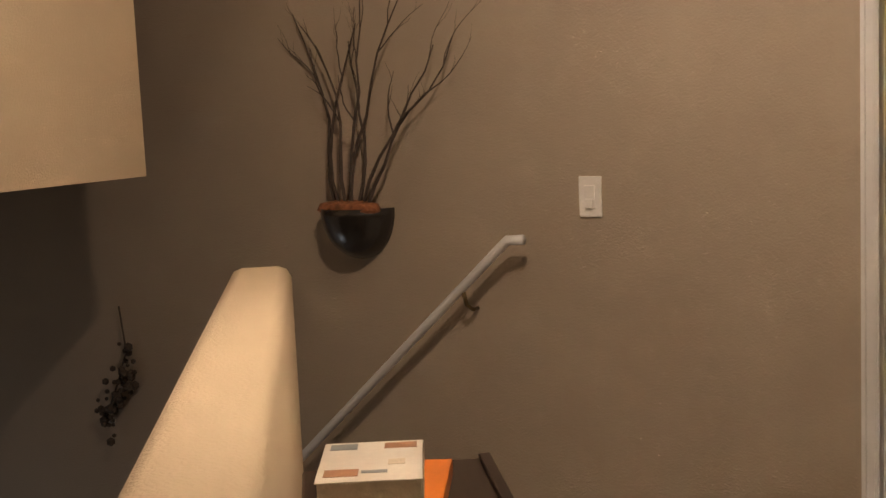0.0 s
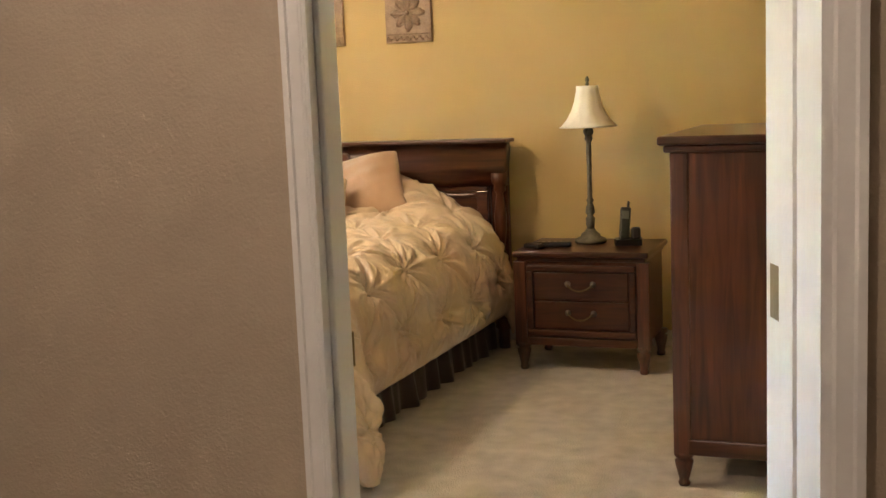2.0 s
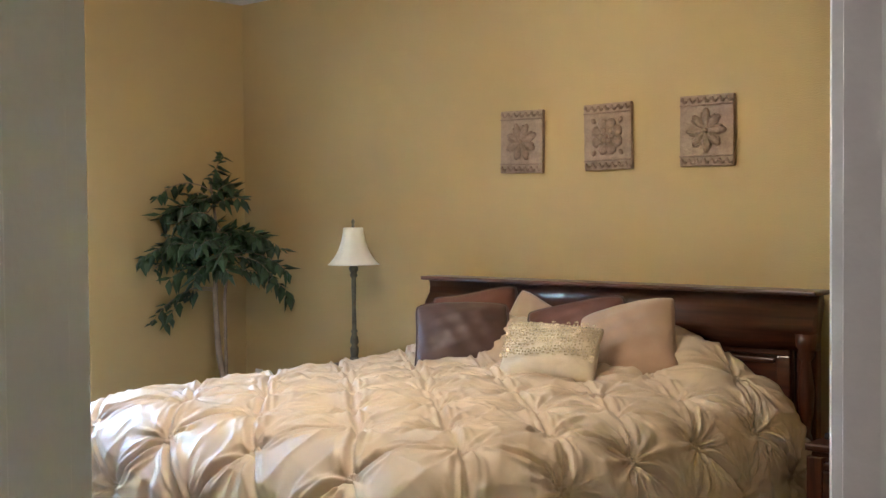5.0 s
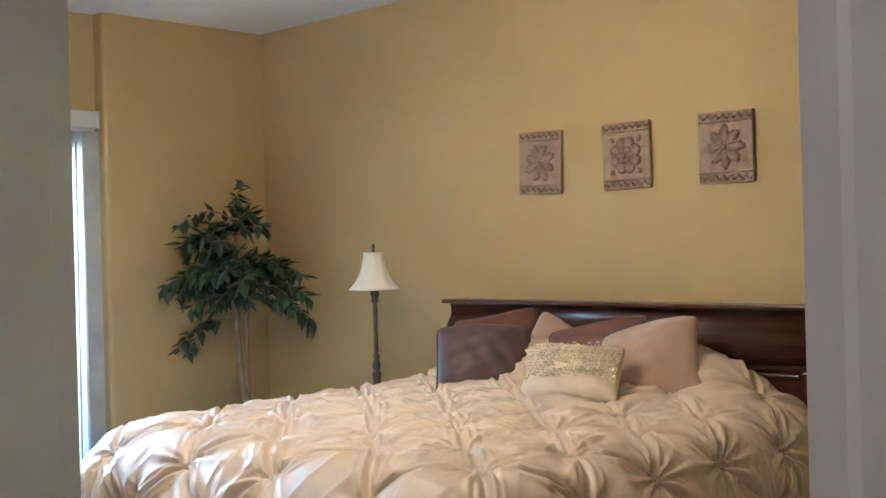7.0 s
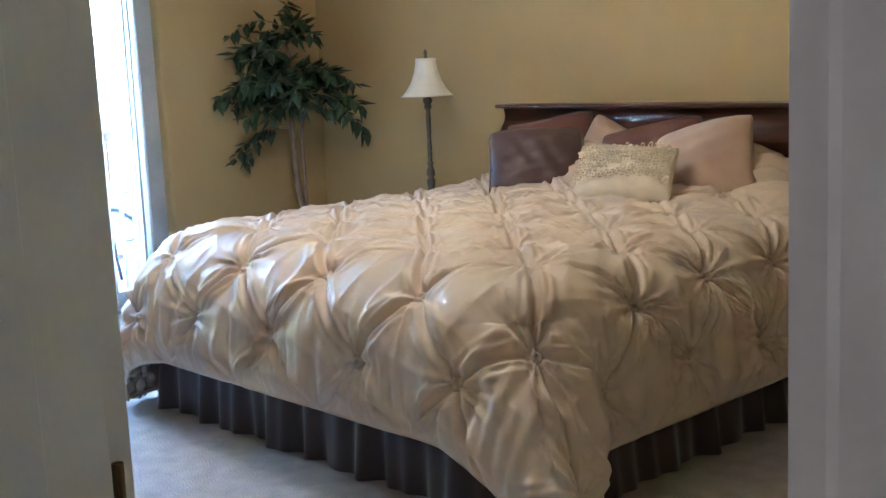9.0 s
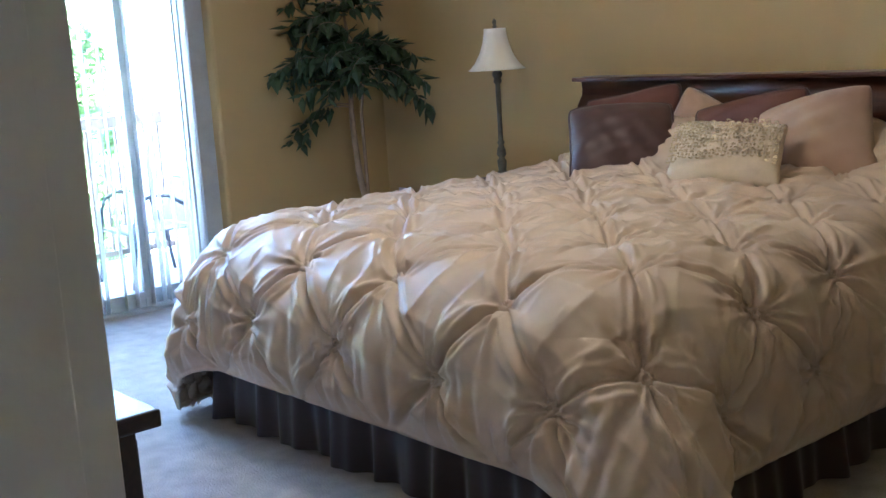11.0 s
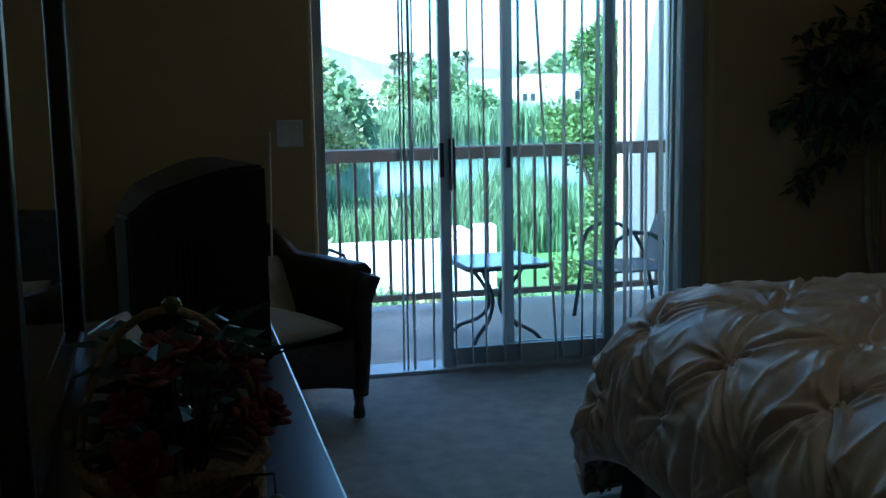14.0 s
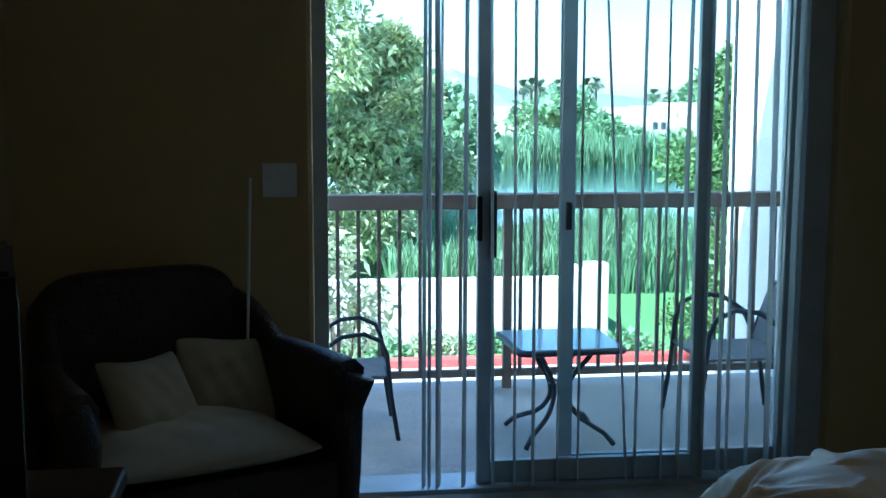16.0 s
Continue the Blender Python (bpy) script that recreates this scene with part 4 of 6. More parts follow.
def spray(start, d, length, leaves, size, droop=0.5, verts=leaf_v, faces=leaf_f, tw=twigs, rad=0.004):
    pts = []
    p = Vector(start)
    d = Vector(d).normalized()
    for i in range(8):
        pts.append(tuple(p))
        p = p + d * length / 7
        d = (d + Vector((rnd.uniform(-0.12, 0.12), rnd.uniform(-0.12, 0.12), -droop / 7 * 2))).normalized()
    add_tube(tw, pts, [rad * (1 - 0.1 * i) for i in range(8)], 5)
    for k in range(leaves):
        f = 0.2 + 0.8 * (k + rnd.random()) / leaves
        i = min(6, int(f * 7))
        a = Vector(pts[i]).lerp(Vector(pts[i + 1]), f * 7 - i)
        ax = (Vector(pts[i + 1]) - Vector(pts[i])).normalized()
        out = ax.cross(Vector((rnd.uniform(-1, 1), rnd.uniform(-1, 1), rnd.uniform(-1, 1)))).normalized()
        leaf_at(a, out * 0.9 + ax * 0.5 + Vector((0, 0, -0.4)), size * rnd.uniform(0.75, 1.2), verts, faces)


SEEN_R = Vector((0.75, 0.66, 0))
DEEP = Vector((-0.66, 0.75, 0))
for across, z, spread, length, count in ((-0.02, 1.62, 0.5, 0.18, 4), (-0.12, 1.55, 0.8, 0.30, 4), (0.12, 1.42, 0.7, 0.36, 6), (0.17, 1.28, 0.9, 0.42, 7), (-0.14, 1.33, 0.9, 0.38, 6), (-0.02, 1.38, 0.9, 0.24, 5), (0.14, 1.20, 0.8, 0.42, 5), (-0.10, 1.22, 0.9, 0.36, 5)):
    for k in range(count):
        an = rnd.uniform(0, 6.28)
        bias = across * 3.2
        d = SEEN_R * (math.cos(an) * spread + bias) + DEEP * (math.sin(an) * 0.6 - 0.1) + Vector((0, 0, rnd.uniform(0.15, 0.75)))
        base = Vector((-0.11, 0.01, z - 0.10)) + SEEN_R * across * 0.35
        spray(base, d, length * rnd.uniform(0.7, 1.1), int(13 + 14 * length), 0.105, 0.62)
spray((-0.14, 0, 1.58), (0.2, 0.1, 1), 0.24, 16, 0.085, 0.4)
spray((-0.14, 0, 1.58), (-0.75, -0.5, 0.5), 0.46, 18, 0.088, 1.0)
spray((-0.11, 0, 1.0), (-0.7, -0.6, 0.1), 0.46, 16, 0.09, 0.9)
spray((-0.10, 0, 0.98), (-0.8, -0.4, 0.2), 0.40, 14, 0.09, 1.0)
tagged(part("twigs", twigs, M_BARK, t), kind="stuff")
me = bpy.data.meshes.new("leaves")
me.from_pydata(leaf_v, [], leaf_f)
me.materials.append(M_FICUS)
ob = new("leaves", me)
ob.parent = t
tagged(ob, "dusty dark green leaves", kind="stuff")

# ceiling light at the middle of the room
t = thing("ceiling_light", pose(-2.72, 5.0, 0), "hanging ceiling light with three lit glass globes", "light")
part("canopy", lathe([(0.07, 2.735), (0.07, 2.768)], 20), M_BRONZE, t)
part("rod", tube([(0, 0, 2.43), (0, 0, 2.74)], 0.012), M_BRONZE, t)
part("hub", lathe([(0.03, 2.35), (0.06, 2.37), (0.06, 2.41), (0.03, 2.44)], 20), M_BRONZE, t, "", True)
M_GLOBE = glow("lit_frosted_globe", (1.0, 0.78, 0.5), 0.8)
for k in range(3):
    a = k * 2.094 + 0.5
    part("arm", tube([(0.03 * math.cos(a), 0.03 * math.sin(a), 2.38), (0.15 * math.cos(a), 0.15 * math.sin(a), 2.39)], 0.008), M_BRONZE, t)
    part("globe", lathe([(0.02, 2.38), (0.045, 2.365), (0.055, 2.335), (0.047, 2.30), (0.04, 2.29), (0.02, 2.284)], 18, (0.15 * math.cos(a), 0.15 * math.sin(a), 0)), M_GLOBE, t, "lit frosted globe", True)

# hall: switch, handrail, wall vase with branches, dried flower, table with books
t = thing("light_switch", pose(-1.443, 2.89, 1.158), "white rocker dimmer switch on the taupe wall", "switch")
part("plate", box(-0.037, 0.037, -0.007, 0, -0.059, 0.059, 0.003), M_WHITEPL, t)
part("paddle", box(-0.017, 0.017, -0.0095, -0.006, -0.033, 0.033, 0.0015), M_WHITEPL, t)
part("dimmer_slide", box(-0.012, 0.012, -0.017, -0.008, -0.032, -0.006, 0.002), M_WHITEPL, t)

t = thing("handrail", pose(0, 0, 0), "white painted wooden handrail going down the stairs", "handrail")
part("rail", tube([(-1.632, 2.815, 1.036), (-1.69, 2.815, 1.032), (-1.715, 2.815, 1.01), (-2.6, 2.815, 0.235), (-4.4, 2.815, -1.34)], 0.015, 14), M_TRIM, t, "", True)
part("rail_return", tube([(-1.632, 2.815, 1.036), (-1.622, 2.89, 1.036)], 0.015, 14), M_TRIM, t, "", True)
for bx, bz in ((-1.86, 0.865), (-2.9, -0.045)):
    part("bracket", tube([(bx, 2.815, bz), (bx, 2.83, bz - 0.04), (bx, 2.86, bz - 0.06), (bx, 2.888, bz - 0.06)], 0.007, 8), M_BRASS, t, "brass bracket", True)
    part("bracket_plate", lathe([(0.022, 0), (0.018, 0.005)], 14, (0, 0, 0)), M_BRASS, t)
    t.children[-1].matrix_local = pose(bx, 2.889, bz - 0.06, 90, 0, 0)

t = thing("wall_vase", pose(-2.325, 2.89, 0), "dark glazed half-round wall vase holding dry branches", "vase")
M_GLAZE = mat("dark_iridescent_glaze", (0.025, 0.022, 0.02), 0.16, 0.2, scale=14, vary=0.5, bump=0.15, coat=0.6)
bm = bmesh.new()
rings = []
for k in range(11):
    a = k / 10 * math.pi / 2
    r = 0.145 * math.sin(a + 0.02)
    z = 1.118 - 0.175 * math.cos(a)
    rings.append([bm.verts.new((r * math.cos(math.pi + i / 20 * math.pi), 0.9 * r * math.sin(math.pi + i / 20 * math.pi), z)) for i in range(21)])
for a, b in zip(rings, rings[1:]):
    for i in range(20):
        bm.faces.new((a[i], a[i + 1], b[i + 1], b[i]))
sh = part("bowl", bm, M_GLAZE, t, "", True)
s = sh.modifiers.new("thick", "SOLIDIFY")
s.thickness = 0.008
part("moss", lathe([(0.10, 1.09), (0.135, 1.112), (0.12, 1.135), (0.06, 1.145), (0.0, 1.14)], 20, (0, -0.062, 0), 1.0, 0.42), mat("russet_moss", (0.20, 0.075, 0.03), 0.9, scale=30, vary=0.5, bump=1.0, fine=60), t, "russet moss", True)
M_TWIG = mat("dry_branch_bark", (0.06, 0.045, 0.035), 0.85, scale=30, vary=0.3, bump=0.5)
rnd = random.Random(5)


def branch(bm_, p, d, length, r, depth):
    pts, rad = [], []
    p, d = Vector(p), Vector(d).normalized()
    n_ = 8
    for i in range(n_):
        pts.append(tuple(p))
        rad.append(r * (1 - 0.75 * i / (n_ - 1)))
        if depth and i in (3, 4, 5, 6) and rnd.random() < 0.62:
            s_ = rnd.choice((-1, 1))
            branch(bm_, p, d + Vector((s_ * rnd.uniform(0.35, 0.75), rnd.uniform(-0.2, 0.15), rnd.uniform(-0.05, 0.25))), length * rnd.uniform(0.22, 0.42), rad[-1] * 0.75, depth - 1)
        d = (d + Vector((rnd.uniform(-0.34, 0.34), rnd.uniform(-0.10, 0.10), rnd.uniform(-0.02, 0.12)))).normalized()
        p = p + d * length / (n_ - 1)
        p.y = min(p.y, -0.012)
    add_tube(bm_, pts, rad, 6)


for dx, dz, ln in ((-0.55, 1.0, 0.70), (-0.36, 1.0, 0.62), (-0.12, 1.0, 0.66), (0.03, 1.0, 0.74), (0.1, 1.0, 0.70), (0.36, 1.0, 0.55), (0.55, 1.0, 0.66), (0.72, 1.0, 0.60)):
    bm = bmesh.new()
    branch(bm, (0.11 * dx, -0.06, 1.12), (dx * 0.85, rnd.uniform(-0.08, 0.04), dz), ln, 0.0068, 2)
    part("branch", bm, M_TWIG, t)

t = thing("dried_flower_spray", pose(-3.66, 2.885, 0.40), "dark dried flower spray fixed to the stair wall", "dried flower")
bm = bmesh.new()
add_tube(bm, [(0.02, -0.02, 0.30), (0.06, -0.03, 0.12), (0.0, -0.03, 0.0), (-0.12, -0.03, -0.2)], 0.004, 6)
part("stalk", bm, M_TWIG, t)
bm = bmesh.new()
for k in range(60):
    f = rnd.random()
    bmesh.ops.create_icosphere(bm, subdivisions=1, radius=rnd.uniform(0.008, 0.02), matrix=pose(0.08 - 0.2 * f + rnd.uniform(-0.06, 0.06), -0.035 + rnd.uniform(-0.025, 0.02), 0.10 - 0.32 * f + rnd.uniform(-0.07, 0.07)))
tagged(part("berries", bm, M_TWIG, t), kind="stuff")

t = thing("console_table", pose(-1.13, 1.52, 0, 0, 0, -46.4), "small dark wood side table against the half wall", "table")
part("tabletop", box(-0.27, 0.55, -0.13, 0.26, 0.66, 0.70, 0.006), M_DARKWOOD, t)
part("raised_edge", box(-0.27, 0.55, 0.235, 0.26, 0.70, 0.71, 0.003), M_DARKWOOD, t)
for xx in (-0.24, 0.52):
    for yy in (-0.10, 0.23):
        part("leg", box(xx - 0.02, xx + 0.02, yy - 0.02, yy + 0.02, 0, 0.66, 0.004), M_DARKWOOD, t)
M_PAGE = mat("book_paper", (0.62, 0.55, 0.44), 0.9, scale=60, vary=0.1, bump=0.3, fine=200)
M_COVER = mat("printed_white_cover", (0.66, 0.62, 0.55), 0.35, bump=0.02)
M_ORANGE = mat("orange_cover", (0.62, 0.17, 0.03), 0.4, bump=0.02)
M_INK = mat("printed_colour_panel", (0.22, 0.24, 0.25), 0.35, bump=0.0)
M_INK2 = mat("printed_brown_panel", (0.36, 0.18, 0.10), 0.35, bump=0.0)


def book(m, w, h, th, cover, label, prints=()):
    b = thing("book", m, label, "book", "stack of books")
    part("pages", box(-w / 2 + 0.004, w / 2 - 0.004, -h / 2 + 0.004, h / 2 - 0.004, 0.003, th - 0.003), M_PAGE, b)
    part("cover", box(-w / 2, w / 2, -h / 2, h / 2, th - 0.003, th, 0.001), cover, b)
    part("back_cover", box(-w / 2, w / 2, -h / 2, h / 2, 0, 0.003, 0.001), cover, b)
    part("spine", box(w / 2 - 0.003, w / 2, -h / 2, h / 2, 0, th, 0.001), cover, b)
    for x0, x1, y0, y1, mm in prints:
        part("printed_panel", box(x0, x1, y0, y1, th, th + 0.0008), mm, b)
    return b


bk = pose(-1.10, 1.50, 0.70, 0, 0, 38)
book(bk @ pose(0.01, -0.01, 0, 0, 0, 4), 0.20, 0.25, 0.035, M_COVER, "thick paperback book at the bottom of the stack")
book(bk @ pose(0.035, 0.0, 0.035, 0, 0, -5), 0.19, 0.24, 0.03, M_ORANGE, "orange covered book in the stack")
book(bk @ pose(-0.005, -0.005, 0.065, 0, 0, 0), 0.185, 0.235, 0.04, M_COVER, "white paperback with coloured pictures on top of the stack", ((-0.08, -0.03, 0.07, 0.105, M_INK), (0.02, 0.08, 0.07, 0.105, M_INK2), (-0.08, -0.02, -0.09, -0.05, M_INK2), (-0.015, 0.03, -0.075, -0.06, M_INK), (0.03, 0.06, -0.03, 0.0, M_PAGE)))

# ---- dresser side of the bedroom ----
t = thing("dresser", pose(0, 0, 0), "long dark walnut dresser along the wall", "dresser")
part("dresser_top", box(-3.80, -1.87, 3.13, 3.70, 0.675, 0.71, 0.006), M_DARKWOOD, t)
part("body", box(-3.77, -1.90, 3.14, 3.66, 0.10, 0.675, 0.003), M_DARKWOOD, t)
for x in (-3.73, -1.94):
    for y in (3.18, 3.62):
        part("leg", turned_leg(0.10, 0.032, at=(x, y, 0)), M_DARKWOOD, t, "", True)
for c in range(3):
    for r in range(2):
        x0, z0 = -3.74 + c * 0.61, 0.13 + r * 0.265
        d_ = part("drawer", box(x0, x0 + 0.59, 3.655, 3.676, z0, z0 + 0.25, 0.005), M_DARKWOOD, t)
        for k in (0.17, 0.42):
            part("drawer_pull", tube(arc(lambda q: (x0 + k - 0.05 + 0.1 * q, 3.682 + 0.014 * math.sin(math.pi * q), z0 + 0.13 - 0.015 * math.sin(math.pi * q))), 0.005, 8), M_PEWTER, d_, "pewter bail pull", True)

t = thing("dresser_mirror", pose(0, 0, 0), "tall dark framed mirror standing on the dresser", "mirror")
M_MIRROR = bpy.data.materials.new("mirror_silver")
M_MIRROR.use_nodes = True
_b = M_MIRROR.node_tree.nodes["Principled BSDF"]
_b.inputs["Metallic"].default_value, _b.inputs["Roughness"].default_value = 1.0, 0.03
_b.inputs["Base Color"].default_value = (0.8, 0.82, 0.82, 1)
MX0, MX1, MZ1 = -3.47, -2.25, 1.85
part("mirror_glass", box(MX0 + 0.05, MX1 - 0.05, 3.18, 3.19, 0.76, MZ1 - 0.05), M_MIRROR, t)
for x0, x1, z0, z1 in ((MX0, MX0 + 0.055, 0.71, MZ1), (MX1 - 0.055, MX1, 0.71, MZ1), (MX0 + 0.055, MX1 - 0.055, 0.71, 0.765), (MX0 + 0.055, MX1 - 0.055, MZ1 - 0.055, MZ1)):
    part("mirror_frame", box(x0, x1, 3.165, 3.215, z0, z1, 0.008), M_DARKWOOD, t)

TV_TURN = 14
# tube television at the far end of the dresser, facing the bed
t = thing("television", pose(-3.154, 3.663, 0.71, 0, 0, TV_TURN) @ pose(3.154, -3.663, 0), "black tube television on the dresser facing the bed", "television")
TX0, TX1 = -3.54, -3.154
bm = bmesh.new()
secs = [(3.663, 0.0, 0, 0.474), (3.60, 0, 0, 0.474), (3.55, 0.012, 0.0, 0.465), (3.42, 0.06, 0.02, 0.42), (3.36, 0.12, 0.04, 0.36)]
rings = [[bm.verts.new(p) for p in ((TX0 + i, y, z0), (TX1 - i, y, z0), (TX1 - i, y, z1), (TX0 + i, y, z1))] for y, i, z0, z1 in secs]
for a, b in zip(rings, rings[1:]):
    for k in range(4):
        bm.faces.new((a[k], a[(k + 1) % 4], b[(k + 1) % 4], b[k]))
bm.faces.new(rings[0])
bm.faces.new(rings[-1][::-1])
bmesh.ops.recalc_face_normals(bm, faces=bm.faces[:])
bmesh.ops.bevel(bm, geom=bm.edges[:], offset=0.008, segments=2, affect="EDGES")
part("casing", bm, M_BLACK, t)
part("screen", box(TX0 + 0.045, TX1 - 0.045, 3.655, 3.666, 0.08, 0.43, 0.003), mat("dark_screen_glass", (0.02, 0.022, 0.024), 0.22, bump=0.0), t, "dark glass screen")
for k in range(7):
    part("vent_slot", box(TX1 - 0.032, TX1 - 0.024, 3.44 + k * 0.014, 3.447 + k * 0.014, 0.12, 0.30), M_BLACK, t)

# flower basket and a leaning glass bottle on the dresser
M_WICKER = mat("straw_wicker", (0.36, 0.26, 0.14), 0.8, scale=40, vary=0.3, bump=0.6, fine=120)
t = thing("flower_basket", pose(-2.06, 3.43, 0.71), "round wicker basket of dark red and green silk flowers", "basket")
rnd = random.Random(31)
bm = bmesh.new()
for k in range(9):
    z = 0.008 + k * 0.015
    r = 0.095 + 0.012 * math.sin(k / 8 * math.pi) + 0.0035 * k
    add_tube(bm, [(r * math.cos(a * math.pi / 16) + 0.003 * (-1) ** (a + k), r * math.sin(a * math.pi / 16), z) for a in range(33)], 0.0055, 5)
part("woven_side", bm, M_WICKER, t)
part("rim", tube([(0.128 * math.cos(a * math.pi / 20), 0.128 * math.sin(a * math.pi / 20), 0.145 + 0.004 * math.sin(a)) for a in range(41)], 0.011, 8), M_WICKER, t, "braided rim", True)
part("handle", tube(arc(lambda q: (0.02, 0.125 * math.cos(math.pi * q), 0.14 + 0.22 * math.sin(math.pi * q)), 24), 0.006, 8), M_WICKER, t, "arched cane handle", True)
part("basket_base", lathe([(0.09, 0.002), (0.10, 0.006), (0.10, 0.12), (0.0, 0.121)], 24), M_WICKER, t)
M_PETAL = mat("burgundy_silk_petal", (0.16, 0.012, 0.018), 0.7, scale=30, vary=0.4, bump=0.1)
M_PETAL2 = mat("dusty_rose_petal", (0.36, 0.14, 0.12), 0.7, scale=30, vary=0.3, bump=0.1)
M_BERRY = mat("green_berry", (0.10, 0.11, 0.05), 0.25, scale=20, vary=0.3, bump=0.05)
M_SILKLEAF = leafy("silk_leaf", (0.04, 0.09, 0.04), 0.4, 0.5, 0.15)


def flower(p, d, size, mm):
    bm_ = bmesh.new()
    d = Vector(d).normalized()
    q = d.to_track_quat("Z", "Y").to_matrix().to_4x4()
    for layer, (cnt, tilt, s) in enumerate(((5, 62, 1.0), (5, 38, 0.8), (4, 16, 0.6))):
        for k in range(cnt):
            m_ = Matrix.Translation(p) @ q @ Matrix.Rotation(2 * math.pi * k / cnt + layer, 4, "Z") @ Matrix.Rotation(radians(tilt), 4, "Y") @ pose(0, 0, size * 0.5 * s)
            vs = bmesh.ops.create_uvsphere(bm_, u_segments=7, v_segments=5, radius=1)["verts"]
            bmesh.ops.transform(bm_, matrix=m_ @ Matrix.Diagonal((size * 0.10, size * 0.36 * s, size * 0.5 * s, 1)), verts=vs)
    return bm_


stems = bmesh.new()
for k in range(22):
    an, f = rnd.uniform(0, 6.28), rnd.random() ** 0.6
    p = Vector((0.17 * f * math.cos(an), 0.15 * f * math.sin(an), 0.34 - 0.19 * f * f + rnd.uniform(-0.06, 0.03)))
    add_tube(stems, [(0.03 * math.cos(an), 0.03 * math.sin(an), 0.10), tuple(p * 0.6 + Vector((0, 0, 0.08))), tuple(p)], 0.0025, 5)
    if k % 5 == 4:
        bm = bmesh.new()
        bmesh.ops.create_icosphere(bm, subdivisions=2, radius=0.015, matrix=Matrix.Translation(p))
        part("berry", bm, M_BERRY, t, "shiny green berry", True)
    else:
        part("flower", flower(p, p + Vector((0, 0, -0.08)), rnd.uniform(0.038, 0.055), M_PETAL if k % 3 else M_PETAL2), M_PETAL if k % 3 else M_PETAL2, t, "", True)
for dx, dy, dz in ((0.17, 0.05, 0.10), (0.19, 0.10, 0.07), (0.16, 0.13, 0.12), (0.2, 0.02, 0.06)):
    add_tube(stems, [(0.1, 0.05, 0.14), (0.5 * (0.1 + dx), dy, 0.15), (dx, dy, dz)], 0.002, 5)
    bm2 = bmesh.new()
    bmesh.ops.create_icosphere(bm2, subdivisions=2, radius=0.012, matrix=pose(dx, dy, dz))
    part("berry", bm2, M_BERRY, t, "", True)
tagged(part("stems", stems, M_TWIG, t), kind="stuff")
lv, lf = [], []
for k in range(70):
    an = rnd.uniform(0, 6.28)
    p = Vector((0.12 * math.cos(an) * rnd.random(), 0.12 * math.sin(an) * rnd.random(), rnd.uniform(0.14, 0.34)))
    leaf_at(p, Vector((math.cos(an), math.sin(an), rnd.uniform(-0.2, 0.7))), 0.075, lv, lf)
me = bpy.data.meshes.new("leaves")
me.from_pydata(lv, [], lf)
me.materials.append(M_SILKLEAF)
ob = new("leaves", me)
ob.parent = t
tagged(ob, "green silk leaves", kind="stuff")

t = thing("glass_bottle", look((-2.17, 3.47, 0.80), (-2.12, 3.60, 0.58)), "dark glass bottle with pale shiny cap in the basket", "bottle")
part("bottle_body", lathe([(0.0, -0.03), (0.03, -0.03), (0.034, -0.02), (0.034, 0.17), (0.03, 0.195), (0.027, 0.21)], 20), mat("dark_bottle_glass", (0.012, 0.016, 0.012), 0.08, bump=0.0, coat=0.5), t, "", True)
part("cap", box(-0.03, 0.03, -0.03, 0.03, 0.205, 0.262, 0.008), mat("pale_shiny_cap", (0.62, 0.66, 0.70), 0.18, bump=0.0), t, "pale shiny cap")

# wicker armchair with pale cushions
M_RATTAN = mat("dark_brown_wicker", (0.032, 0.018, 0.013), 0.45, scale=30, vary=0.5, bump=0.9, fine=110)
M_PALE = mat("pale_linen_cushion", (0.42, 0.36, 0.25), 0.85, scale=12, vary=0.08, bump=0.3, fine=250)
ac = thing("wicker_armchair", pose(-5.13, 3.66, 0, 0, 0, 115), "dark brown wicker armchair with pale seat cushions in the corner", "armchair")


def shell(n_):
    """A woven wall from one arm round the back to the other; local front is -y."""
    bm_ = bmesh.new()
    cols = []
    for k in range(n_):
        f = k / (n_ - 1)
        th = math.pi * (f * 1.0)
        cx_ = -0.40 * math.cos(th)
        sy = math.sin(th)
        side_ = abs(math.cos(th))
        y_ = -0.36 + 0.70 * min(1.0, sy * 1.25) ** 1.1
        x_ = math.copysign(min(0.39, 0.39 * (side_ ** 0.35)), cx_) if side_ > 1e-3 else 0
        top = 0.60 + 0.22 * max(0.0, (sy - 0.55) / 0.45) ** 0.8
        col = []
        for (o, z) in ((0.03, 0.12), (0.035, 0.3), (0.03, 0.5), (0.055, top - 0.03), (0.06, top + 0.015), (0.03, top + 0.045), (-0.02, top + 0.04), (-0.045, top), (-0.035, 0.45), (-0.03, 0.14)):
            nx, ny = (math.copysign(1, x_) * side_, sy)
            l_ = math.hypot(nx, ny)
            col.append(bm_.verts.new((x_ + o * nx / l_, y_ + o * ny / l_, z)))
        cols.append(col)
    for a, b in zip(cols, cols[1:]):
        for i in range(len(a)):
            j = (i + 1) % len(a)
            bm_.faces.new((a[i], a[j], b[j], b[i]))
    bm_.faces.new(cols[0])
    bm_.faces.new(cols[-1][::-1])
    bmesh.ops.recalc_face_normals(bm_, faces=bm_.faces[:])
    return bm_


